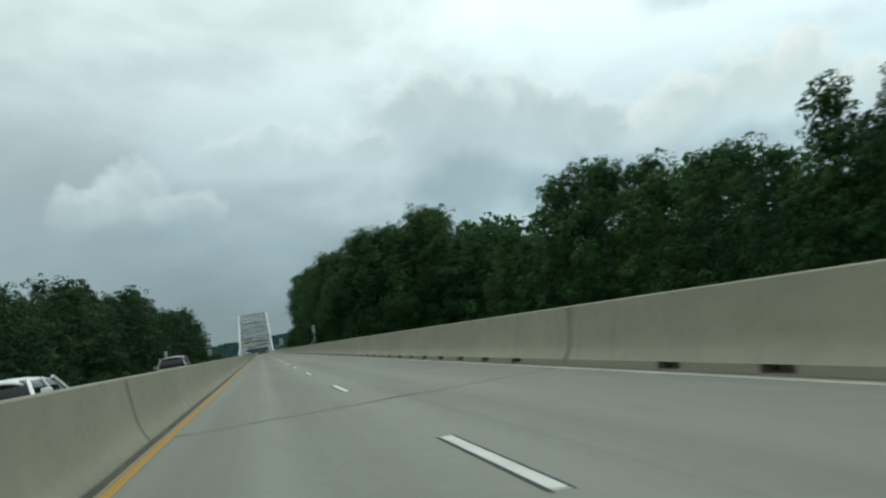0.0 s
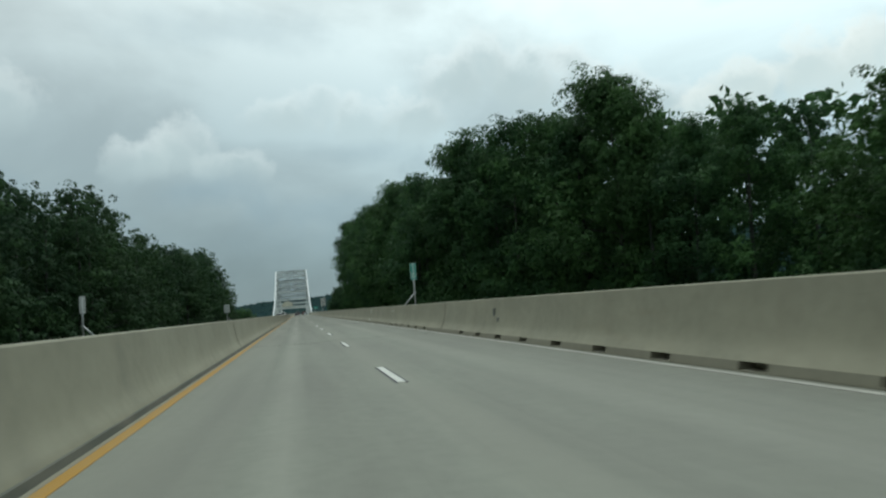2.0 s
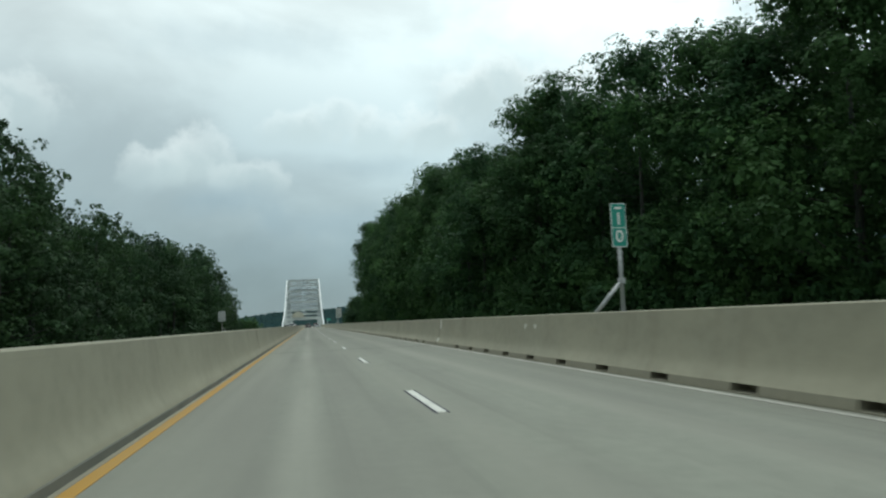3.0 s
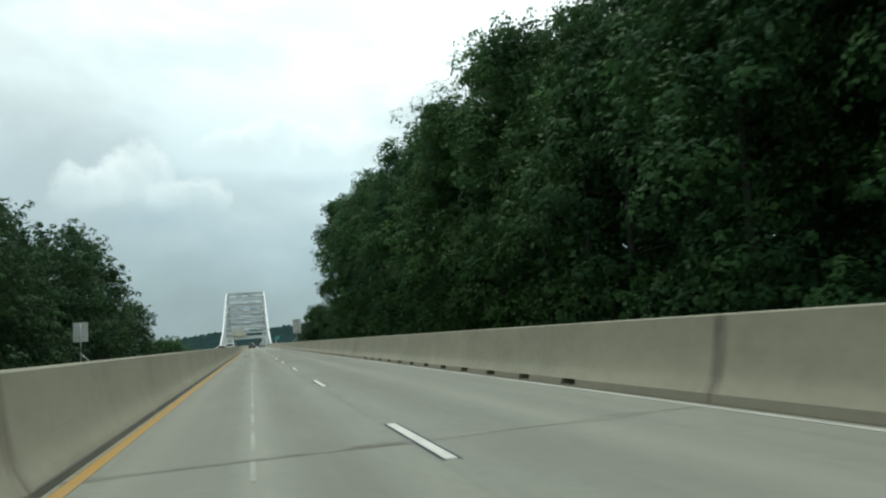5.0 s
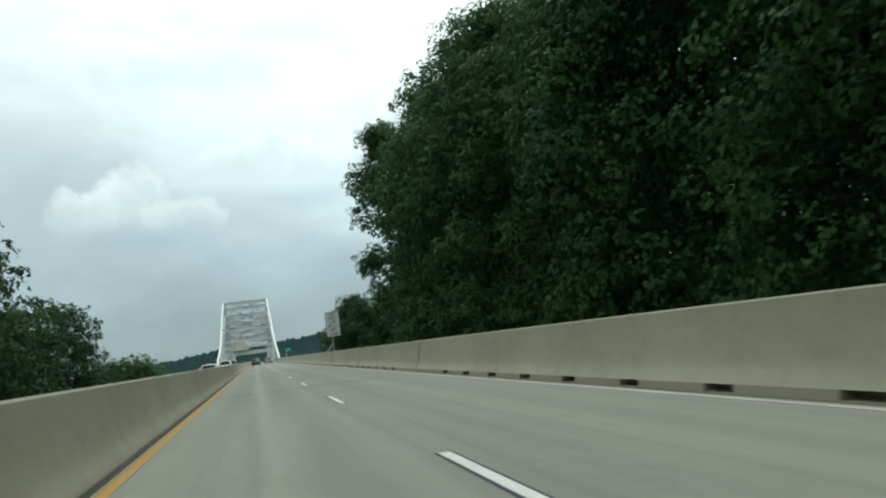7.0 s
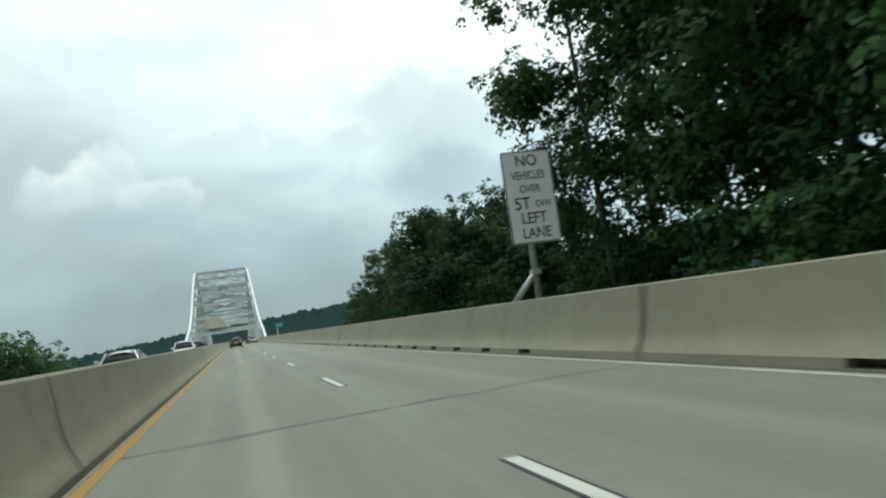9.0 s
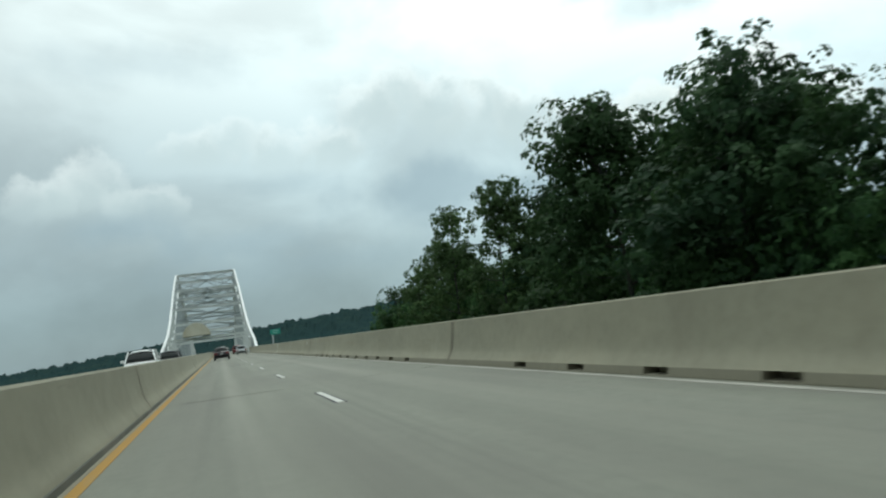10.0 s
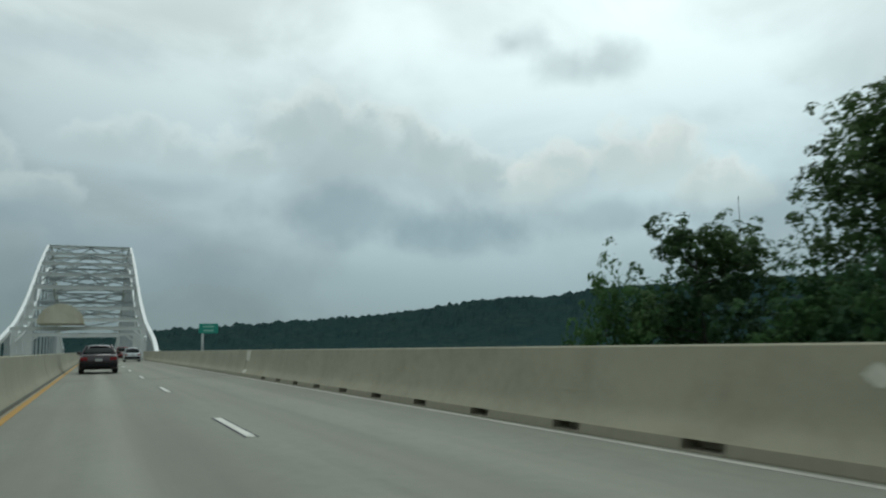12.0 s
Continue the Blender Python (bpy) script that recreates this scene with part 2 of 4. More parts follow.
medc.mix(medc.ramp(medc.noise(1.8, 6, (1, 0.12, 5.0), 0.65), 0.66, 0.82, 0, 0.6), (0.11, 0.105, 0.085))
MEDIANC = medc.m
toe = concrete("barrier_toe_concrete", (0.245, 0.23, 0.17), (0.17, 0.155, 0.115), (1, 0.4, 1))
TOE = toe.m
joint = Mat("joint_seal", (0.05, 0.048, 0.042), 0.9)
joint.mix(joint.ramp(joint.noise(0.8, 5), 0.42, 0.6), (0.16, 0.16, 0.145))
JOINT = joint.m
seep = Mat("seepage_stain", (0.16, 0.147, 0.11), 0.85)
seep.mix(seep.ramp(seep.noise(2.2, 6, (1, 3, 0.5)), 0.42, 0.60), (0.27, 0.248, 0.185))
SEEP = seep.m
yel = Mat("yellow_paint", (0.36, 0.195, 0.022), 0.8)
yel.mix(yel.ramp(yel.noise(2.2, 6, (2, 0.4, 1)), 0.45, 0.75, 0, 0.55), (0.30, 0.22, 0.10))
YELLOW = yel.m
whi = Mat("white_paint", (0.54, 0.54, 0.49), 0.7)
whi.mix(whi.ramp(whi.noise(3.0, 6, (2, 0.5, 1)), 0.45, 0.75, 0, 0.6), (0.36, 0.36, 0.32))
WHITE = whi.m
edgep = Mat("edge_line_paint", (0.40, 0.39, 0.345), 0.75)
edgep.mix(edgep.ramp(edgep.noise(1.6, 6, (2, 0.4, 1)), 0.4, 0.65), (0.30, 0.295, 0.26))
EDGE = edgep.m
mortar = Mat("mortar", (0.58, 0.56, 0.49), 0.9)
mortar.mix(mortar.ramp(mortar.noise(5.0, 6), 0.4, 0.65, 0, 0.8), (0.43, 0.41, 0.34))
MORTAR = mortar.m
pale = Mat("pale_streak", (0.30, 0.305, 0.255), 0.85)
pale.mix(pale.ramp(pale.noise(1.2, 6, (2, 0.6, 1)), 0.4, 0.6), (0.21, 0.213, 0.175))
PALE = pale.m
BLACKTAPE = Mat("black_contrast_tape", (0.02, 0.02, 0.033), 0.8).m
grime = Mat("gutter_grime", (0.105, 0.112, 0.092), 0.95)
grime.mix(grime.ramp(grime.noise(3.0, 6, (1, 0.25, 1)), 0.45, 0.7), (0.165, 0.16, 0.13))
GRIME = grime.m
stain = Mat("tar_smear", (0.10, 0.10, 0.083), 0.9)
stain.mix(stain.ramp(stain.noise(1.6, 6), 0.4, 0.58), (0.19, 0.193, 0.157))
stain.mix(stain.ramp(stain.noise(0.35, 4), 0.45, 0.6), (0.195, 0.198, 0.16))
STAIN = stain.m
steel = Mat("bridge_steel_paint", (0.66, 0.69, 0.68), 0.55)
steel.mix(steel.ramp(steel.noise(0.7, 6), 0.45, 0.75, 0, 0.6), (0.52, 0.545, 0.52))
steel.mix(steel.ramp(steel.noise(2.5, 6, (1, 1, 0.4)), 0.66, 0.82, 0, 0.4), (0.34, 0.31, 0.26))
STEEL = steel.m
# bridge steel darkened to grey-blue, painting in the shade on members seen from below
brace = Mat("shaded_bracing_steel", (0.40, 0.435, 0.45), 0.6)
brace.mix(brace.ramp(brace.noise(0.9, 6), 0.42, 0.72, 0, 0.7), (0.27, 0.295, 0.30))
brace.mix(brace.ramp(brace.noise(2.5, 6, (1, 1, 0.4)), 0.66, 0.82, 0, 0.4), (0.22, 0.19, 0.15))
SHADED_STEEL = brace.m
chord = Mat("bridge_chord_paint", (0.64, 0.665, 0.66), 0.5)
chord.mix(chord.ramp(chord.noise(0.5, 6), 0.5, 0.75, 0, 0.5), (0.5, 0.52, 0.5))
CHORD = chord.m
tarp = Mat("canvas_tarp", (0.52, 0.50, 0.41), 0.9)
tarp.mix(tarp.ramp(tarp.noise(0.9, 5, (1, 1, 0.3)), 0.45, 0.7, 0, 0.6), (0.36, 0.32, 0.22))
tarp.bump(tarp.noise(0.8, 4), 0.6, 0.2)
TARP = tarp.m
galv = Mat("galvanised_steel", (0.42, 0.44, 0.43), 0.5, 0.35)
galv.mix(galv.ramp(galv.noise(14.0, 4), 0.4, 0.7), (0.30, 0.31, 0.31))
GALV = galv.m
signback = Mat("sign_back_aluminium", (0.50, 0.52, 0.50), 0.5, 0.3)
signback.mix(signback.ramp(signback.noise(4.0, 4), 0.4, 0.7, 0, 0.4), (0.38, 0.39, 0.38))
SIGNBACK = signback.m
SIGNWHITE = Mat("sign_white", (0.72, 0.73, 0.70), 0.45).m
SIGNGREEN = Mat("sign_green", (0.02, 0.26, 0.20), 0.45).m
SIGNFADED = Mat("faded_sign_lettering", (0.26, 0.50, 0.43), 0.5).m
SIGNBLACK = Mat("sign_black", (0.025, 0.025, 0.03), 0.5).m


def leaf_material(name, dark, light):
    m = Mat(name, dark, 0.65)
    m.mix(m.ramp(m.noise(0.42, 4), 0.46, 0.64, 0, 0.9), light)
    m.mix(m.ramp(m.island(), 0.0, 1.0, 0, 0.35), light)
    m.mix(m.ramp(m.noise(0.13, 3), 0.45, 0.62, 0, 0.6), (dark[0] * 0.8, dark[1] * 0.75, dark[2] * 0.95))
    m.mix(m.ramp(m.random(), 0.3, 1.0, 0, 0.42), (dark[0] * 2.0, dark[1] * 1.55, dark[2] * 1.0))
    t = m.t
    thin = t.nodes.new("ShaderNodeBsdfTranslucent")
    t.links.new(m.colour, thin.inputs["Color"])
    both = t.nodes.new("ShaderNodeMixShader")
    both.inputs[0].default_value = 0.25
    t.links.new(m.p.outputs[0], both.inputs[1])
    t.links.new(thin.outputs[0], both.inputs[2])
    t.links.new(both.outputs[0], t.nodes["Material Output"].inputs[0])
    m.p.inputs["Specular IOR Level"].default_value = 0.08
    return m.m


LEAF = leaf_material("broadleaf_foliage", (0.030, 0.072, 0.030), (0.084, 0.170, 0.054))
# darker copy of the broadleaf green, with shade put into the leaf colour
LEAF_SHADED = leaf_material("shaded_foliage", (0.025, 0.056, 0.028), (0.064, 0.124, 0.046))
LEAF_LIGHT = leaf_material("young_foliage", (0.037, 0.073, 0.030), (0.094, 0.158, 0.056))
bark = Mat("bark", (0.02, 0.031, 0.025), 0.95)
bark.mix(bark.ramp(bark.noise(6.0, 6, (1, 1, 0.2)), 0.4, 0.7), (0.075, 0.068, 0.055))
BARK = bark.m
grass = Mat("ground_growth", (0.05, 0.08, 0.03), 0.95)
grass.mix(grass.ramp(grass.noise(0.06, 6), 0.4, 0.65), (0.075, 0.075, 0.04))
grass.mix(grass.ramp(grass.noise(1.5, 5), 0.4, 0.7, 0, 0.6), (0.03, 0.055, 0.022))
GROUND = grass.m
# forest green shifted to blue: distance haze is mixed into the base colour
hillm = Mat("hazed_wooded_hillside", (0.021, 0.041, 0.041), 0.95)
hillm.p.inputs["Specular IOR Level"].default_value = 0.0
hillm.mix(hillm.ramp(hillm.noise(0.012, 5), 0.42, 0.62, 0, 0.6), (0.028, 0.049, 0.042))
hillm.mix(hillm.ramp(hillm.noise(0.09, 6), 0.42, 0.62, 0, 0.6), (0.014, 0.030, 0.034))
HILL = hillm.m
GLASS = Mat("tinted_car_glass", (0.015, 0.018, 0.018), 0.06).m
RUBBER = Mat("tyre_rubber", (0.02, 0.02, 0.02), 0.85).m
trim_ = Mat("black_trim", (0.010, 0.010, 0.011), 0.75)
trim_.p.inputs["Specular IOR Level"].default_value = 0.2
TRIM = trim_.m
PLATEGREY = Mat("plate_grey", (0.10, 0.105, 0.095), 0.7).m
RIM = Mat("alloy_rim", (0.45, 0.46, 0.47), 0.35, 0.8).m
TAIL = Mat("tail_light_plastic", (0.17, 0.008, 0.010), 0.2).m
HEADL = Mat("headlight_plastic", (0.6, 0.62, 0.63), 0.12).m
PLATE = Mat("plate_pale", (0.34, 0.35, 0.34), 0.5).m


def car_paint(name, colour, rough=0.28):
    m = Mat(name, colour, rough, 0.0)
    m.local()
    m.mix(m.ramp(m.noise(3.0, 4), 0.4, 0.8, 0, 0.35), tuple(c * 0.75 for c in colour))
    m.p.inputs["Coat Weight"].default_value = 0.3
    return m.m


PAINT_MAROON = car_paint("maroon_paint", (0.014, 0.004, 0.006))
PAINT_SILVER = car_paint("silver_paint", (0.52, 0.55, 0.56))
PAINT_WHITE = car_paint("white_car_paint", (0.75, 0.76, 0.75))
PAINT_GREY = car_paint("grey_paint", (0.20, 0.21, 0.21))
PAINT_RED = car_paint("red_paint", (0.22, 0.02, 0.025))
PAINT_DARK = car_paint("dark_paint", (0.03, 0.034, 0.04))


# ---- mesh helpers ----
def mesh(name, verts, faces, material, smooth=False):
    me = bpy.data.meshes.new(name)
    me.from_pydata([tuple(v) for v in verts], [], faces)
    me.materials.append(material)
    if smooth:
        me.polygons.foreach_set("use_smooth", [True] * len(me.polygons))
    me.update()
    return me


def piece(name, verts, faces, material, parent=None, label="", smooth=False):
    ob = new(name, mesh(name, verts, faces, material, smooth))
    ob.parent = parent
    return tagged(ob, label)


def part(name, bm, material, parent, label="", smooth=False):
    me = bpy.data.meshes.new(name)
    bmesh.ops.recalc_face_normals(bm, faces=bm.faces)
    bm.to_mesh(me)
    bm.free()
    me.materials.append(material)
    if smooth:
        me.polygons.foreach_set("use_smooth", [True] * len(me.polygons))
    ob = new(name, me)
    ob.parent = parent
    return tagged(ob, label)


def thing(name, label, category, place=None, group="", kind=""):
    ob = new(name)
    ob.empty_display_size = 0.2
    if place is not None:
        ob.matrix_basis = place
    return tagged(ob, label, category, group, kind)


def box(bm, lo, hi, bevel=0.0):
    m = Matrix.Translation([(a + b) / 2 for a, b in zip(lo, hi)]) @ Matrix.Diagonal([b - a for a, b in zip(lo, hi)] + [1])
    vs = bmesh.ops.create_cube(bm, size=1, matrix=m)["verts"]
    if bevel:
        es = list({e for v in vs for e in v.link_edges})
        bmesh.ops.bevel(bm, geom=es, offset=bevel, segments=2, affect="EDGES", profile=0.5)


def boxed(name, lo, hi, material, parent, label="", bevel=0.0):
    bm = bmesh.new()
    box(bm, lo, hi, bevel)
    return part(name, bm, material, parent, label)


def beam_geometry(p, q, w, h, flange=0.0):
    """A straight member from p to q, w across and h deep; with a flange width it is an I section."""
    p, q = Vector(p), Vector(q)
    d = (q - p).normalized()
    side = d.cross(Vector((0, 0, 1)))
    side = side.normalized() if side.length > 1e-3 else Vector((1, 0, 0))
    top = side.cross(d)
    if flange:
        t = min(w, h) * 0.16
        ring = [(-w, -h), (w, -h), (w, -h + 2 * t), (t, -h + 2 * t), (t, h - 2 * t), (w, h - 2 * t), (w, h), (-w, h), (-w, h - 2 * t), (-t, h - 2 * t), (-t, -h + 2 * t), (-w, -h + 2 * t)]
    else:
        c = min(w, h) * 0.12
        ring = [(-w + c, -h), (w - c, -h), (w, -h + c), (w, h - c), (w - c, h), (-w + c, h), (-w, h - c), (-w, -h + c)]
    n = len(ring)
    verts = [e + side * (a / 2) + top * (b / 2) for e in (p, q) for a, b in ring]
    faces = [(i, (i + 1) % n, n + (i + 1) % n, n + i) for i in range(n)]
    faces += [tuple(range(n))[::-1], tuple(range(n, 2 * n))]
    return verts, faces


def beam(name, p, q, w, h, material, parent, label="", flange=0.0):
    v, f = beam_geometry(p, q, w, h, flange)
    return piece(name, v, f, material, parent, label)


def loft(rings, close=True):
    """Skin over rings of equal length."""
    n = len(rings[0])
    verts = [v for r in rings for v in r]
    faces = [(k * n + i, k * n + (i + 1) % n, (k + 1) * n + (i + 1) % n, (k + 1) * n + i) for k in range(len(rings) - 1) for i in range(n)]
    if close:
        faces += [tuple(range(n))[::-1], tuple(range((len(rings) - 1) * n, len(rings) * n))]
    return verts, faces


# ---- ground, road, barriers ----
MEDIAN, FALL = -2.02, 0.009
JOINTS = (-94.0, -59.5, -24.7, 9.4, 44.1, 79.0, 109.6, 136.2, 172.3, 206.4, 239.8, 275.1, 309.2, 341.0, 375.0, 409.0, 443.0, 477.0, 511.0, 545.0, 579.0, 613.0, 650.0)


def road_z(x):
    return -FALL * x if x >= MEDIAN else -FALL * (2 * MEDIAN - x)


def skew(x):
    """How far a joint runs back towards the other side of the deck."""
    return -0.17 * (5.9 - x)


ground_verts, ground_faces = [], []
GX = (-3000, -1200, -500, -200, -90, -40, -18, -5, 8, 20, 45, 100, 220, 520, 1200, 3000)
GY = (-600, -200, -60, 0, 60, 120, 180, 240, 300, 340, 380, 450, 600, 900, 1600, 3600)
for gy in GY:
    for gx in GX:
        dip = -2.5 * max(0.0, min(1.0, (gy - 330) / 60.0))
        ground_verts.append((gx, gy, -6.0 + dip + 0.35 * noise.noise((gx * 0.05, gy * 0.05, 0))))
for j in range(len(GY) - 1):
    for i in range(len(GX) - 1):
        a = j * len(GX) + i
        ground_faces.append((a, a + 1, a + 1 + len(GX), a + len(GX)))
tagged(piece("ground", ground_verts, ground_faces, GROUND), "uneven green ground below the elevated road", "ground", kind="structure")

road = thing("road", "pale worn concrete highway deck with skewed dark joints", "road", kind="structure")
SECTION = (-10.35, MEDIAN, 6.3)
for y0, y1 in zip(JOINTS, JOINTS[1:]):
    rings = []
    for y, gap in ((y0, 0.03), (y1, -0.03)):
        top = [(x, y + gap + skew(x), road_z(x)) for x in SECTION]
        rings.append(top + [(x, v, z - 0.5) for x, v, z in reversed(top)])
    v, f = loft(rings)
    piece("deck_slab", v, f, DECK, road)
for y in JOINTS[1:-1]:
    x0, x1 = -9.9, 5.62
    v, f = loft([[(x, y + skew(x) - 0.045, road_z(x) - 0.3), (x, y + skew(x) + 0.045, road_z(x) - 0.3),
                  (x, y + skew(x) + 0.045, road_z(x) + 0.003), (x, y + skew(x) - 0.045, road_z(x) + 0.003)] for x in (x0, MEDIAN, x1)])
    piece("expansion_joint", v, f, JOINT, road, "dark rubber expansion joint")


def strip(name, x, wide, y0, y1, material, parent, label="", lift=0.006):
    v, f = [], []
    n = max(1, int((y1 - y0) / 12))
    for k in range(n + 1):
        y = y0 + (y1 - y0) * k / n
        for s, l in ((-1, 0), (-1, lift), (1, lift), (1, 0)):
            v.append((x + s * wide / 2, y, road_z(x + s * wide / 2) + l))
    for k in range(n):
        a = 4 * k
        f += [(a + i, a + i + 1, a + 5 + i, a + 4 + i) for i in range(3)]
    f += [(0, 1, 2, 3), (4 * n + 3, 4 * n + 2, 4 * n + 1, 4 * n)]
    return piece(name, v, f, material, parent, label)


for y in JOINTS[3:14]:
    # tar and dirt smeared along a joint, broken and uneven
    v, f = [], []
    for k in range(40):
        x = -1.6 + 7.2 * k / 39
        w = 0.05 + 0.16 * max(0.0, 0.35 + noise.noise((x * 0.9, y, 0))) 
        o = 0.08 * noise.noise((x * 0.7, y, 5))
        for q in (-w + o, w + o):
            v.append((x, y + skew(x) + q, road_z(x) + 0.0045))
    f = [(2 * k, 2 * k + 2, 2 * k + 3, 2 * k + 1) for k in range(39)]
    n = len(v)
    v += [(p[0], p[1], p[2] - 0.004) for p in v]
    f += [(2 * k + n, 2 * k, 2 * k + 1, 2 * k + 1 + n) for k in (0, 39)]
    piece("joint_stain", v, f, STAIN, road, "dark tar smear along a joint")
for side in (0, 1):
    mirror = (lambda x: x) if side == 0 else (lambda x: 2 * MEDIAN - x)
    strip("yellow_line", mirror(-1.535), 0.13, -94, 620, YELLOW, road, "worn yellow edge line beside the median")
    strip("edge_line", mirror(5.41), 0.115, -94, 620, EDGE, road, "faded white edge line")
    strip("gutter_dirt", mirror(-1.64), 0.05, -94, 620, TOE, road, "dusty concrete strip along the barrier foot", 0.003)
DASH = 12.192
for k in range(-7, 50):
    y = k * DASH
    for x in (1.675,) if 0 <= y < 620 else ():
        lane_dash = strip("lane_dash", x, 0.115, y, y + 3.05, WHITE, road, "white lane dash", 0.008)
        for s in (-1, 1):
            strip("contrast_border", x + s * 0.076, 0.032, y - 0.03, y + 3.08, BLACKTAPE, road, "black border of a lane dash", 0.005)
    if 0 <= y < 420:
        strip("lane_dash", 2 * MEDIAN - 1.675, 0.15, y + 4, y + 7.05, WHITE, road, "white lane dash", 0.008)
# long worn stripe between the wheel tracks
for y0, y1 in ((134, 160),):
    strip("worn_stripe", -0.02, 0.05, y0, y1, PALE, road, "pale worn streak along the lane", 0.004)


def barrier_run(name, side, toe_x, height, y_list, label, slots):
    """A safety-shape barrier of concrete panels; side 1: its face looks left, -1: right."""
    run = thing(name, label, "barrier", kind="structure")
    base = road_z(toe_x)
    face = [(0.012, 0.13), (0.026, 0.15), (0.065, 0.215), (0.105, 0.28), (0.135, 0.345), (0.158, 0.42), (0.19, 0.55), (0.25, 0.86), (0.285, height - 0.02), (0.305, height)]
    back_ = [(0.53, height), (0.55, height - 0.02), (0.57, -0.75), (0.25, -0.75), (0.25, 0.0), (0.25, 0.13)]
    foot = [(-0.016, 0.02), (0.012, 0.13), (0.25, 0.13), (0.25, 0.02)]
    sill = [(-0.02, 0.0), (-0.02, 0.02), (0.25, 0.02), (0.25, 0.0)]

    def ring(profile, y):
        return [(toe_x + side * a, y, base + b) for a, b in profile]

    for y0, y1 in zip(y_list, y_list[1:]):
        v, f = loft([ring(face + back_, y0 + 0.02), ring(face + back_, y1 - 0.02)])
        panel = piece("barrier_panel", v, f, WALL, run, "", True)
        panel.data.set_sharp_from_angle(angle=radians(32))
        v, f = loft([ring(sill, y0 + 0.02), ring(sill, y1 - 0.02)])
        piece("barrier_sill", v, f, TOE, panel)
        at = y0 + 0.02
        cuts = [s for s in slots if y0 + 2.2 < s < y1 - 2.2 and y0 > -60 and y0 < 345]
        for s in cuts + [None]:
            end = y1 - 0.02 if s is None else s - 0.32
            v, f = loft([ring(foot, at), ring(foot, end)])
            piece("barrier_foot", v, f, TOE, panel)
            at = None if s is None else s + 0.32
    for y in y_list[1:-1]:
        v, f = loft([[(toe_x + side * (a + 0.012), q, base + b) for a, b in face[:8] + [(0.5, height - 0.02), (0.5, 0.0), (0.05, 0.0)]] for q in (y - 0.03, y + 0.03)])
        filler = piece("joint_filler", v, f, JOINT, run, "dark filler in a barrier joint")
        for a0, a1 in ((-0.16, -0.024), (0.024, 0.13)):
            v, f = loft([[(toe_x + side * (a - 0.003), y + q, base + b) for a, b in face[:-1]] + [(toe_x + side * (a + 0.02), y + q, base + b) for a, b in reversed(face[:-1])] for q in (a0, a1)])
            piece("seepage_stain", v, f, SEEP, filler, "dark damp stain beside the joint")
    return run


# the drain slots of each panel: the first, the last and how many
SLOT_RUNS = ((-52.0, -28.2, 10), (-21.1, 5.5, 12), (12.3, 40.3, 12), (48.6, 75.2, 12), (82.9, 104.7, 10), (113.3, 132.6, 9), (140.7, 166.9, 12), (175.1, 201.8, 12), (211.1, 235.4, 11),
             (244.5, 269.9, 11), (279.8, 304.1, 11), (313.1, 336.2, 10))
SLOTS = [a + (b - a) * k / (n - 1) for a, b, n in SLOT_RUNS for k in range(n)]
barrier_right = barrier_run("barrier_right", 1, 5.60, 1.127, JOINTS, "weathered beige concrete parapet with drain slots", SLOTS)
left_joints = [y - 2.15 for y in JOINTS]
barrier_run("barrier_outer", -1, 2 * MEDIAN - 5.60, 0.82, [y - 5.3 for y in JOINTS], "weathered concrete parapet of the opposite carriageway", ())

median = thing("barrier_median", "weathered beige concrete median barrier", "barrier", kind="structure")
H = 1.023
mbase = road_z(-1.67)
half = [(0.35, 0.0), (0.345, 0.075), (0.29, 0.165), (0.247, 0.24), (0.217, 0.32), (0.193, 0.41), (0.165, 0.55), (0.125, 0.82), (0.105, H - 0.02), (0.085, H)]
profile = half + [(-a, b) for a, b in reversed(half)]
for y0, y1 in zip(left_joints, left_joints[1:]):
    v, f = loft([[(MEDIAN + a, y, mbase + b) for a, b in profile] for y in (y0 + 0.02, y1 - 0.02)])
    panel = piece("barrier_panel", v, f, MEDIANC, median, "", True)
    panel.data.set_sharp_from_angle(angle=radians(32))
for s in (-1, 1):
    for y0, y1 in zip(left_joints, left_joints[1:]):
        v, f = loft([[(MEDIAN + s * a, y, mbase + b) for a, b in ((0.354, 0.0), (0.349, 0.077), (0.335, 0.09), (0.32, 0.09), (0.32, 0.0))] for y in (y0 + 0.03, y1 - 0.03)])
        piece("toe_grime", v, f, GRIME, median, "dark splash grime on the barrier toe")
for y in left_joints[1:-1]:
    v, f = loft([[(MEDIAN + a * 0.97, q, mbase + b * 0.985) for a, b in profile] for q in (y - 0.03, y + 0.03)])
    filler = piece("joint_filler", v, f, JOINT, median, "dark filler in a barrier joint")
    for a0, a1 in ((-0.16, -0.024), (0.024, 0.13)):
        v, f = loft([[(MEDIAN + a + 0.003, y + q, mbase + b) for a, b in half[:-1]] + [(MEDIAN + a - 0.02, y + q, mbase + b) for a, b in reversed(half[:-1])] for q in (a0, a1)])
        piece("seepage_stain", v, f, SEEP, filler, "dark damp stain beside the joint")


# ---- hills in the distance ----
RIDGE = ((-75, 1.4), (-40, 0.9), (-18, 0.2), (-14, 0.2), (-10, 0.35), (-6, 0.65), (-3, 1.0), (3, 1.2), (7, 1.5), (11, 1.75), (16, 2.05), (21, 2.45), (25, 3.0), (29, 3.4), (32, 3.35), (35, 3.8), (39, 4.05),
         (43, 3.75), (45, 4.35), (49, 4.1), (60, 4.3), (80, 3.5), (100, 2.5))


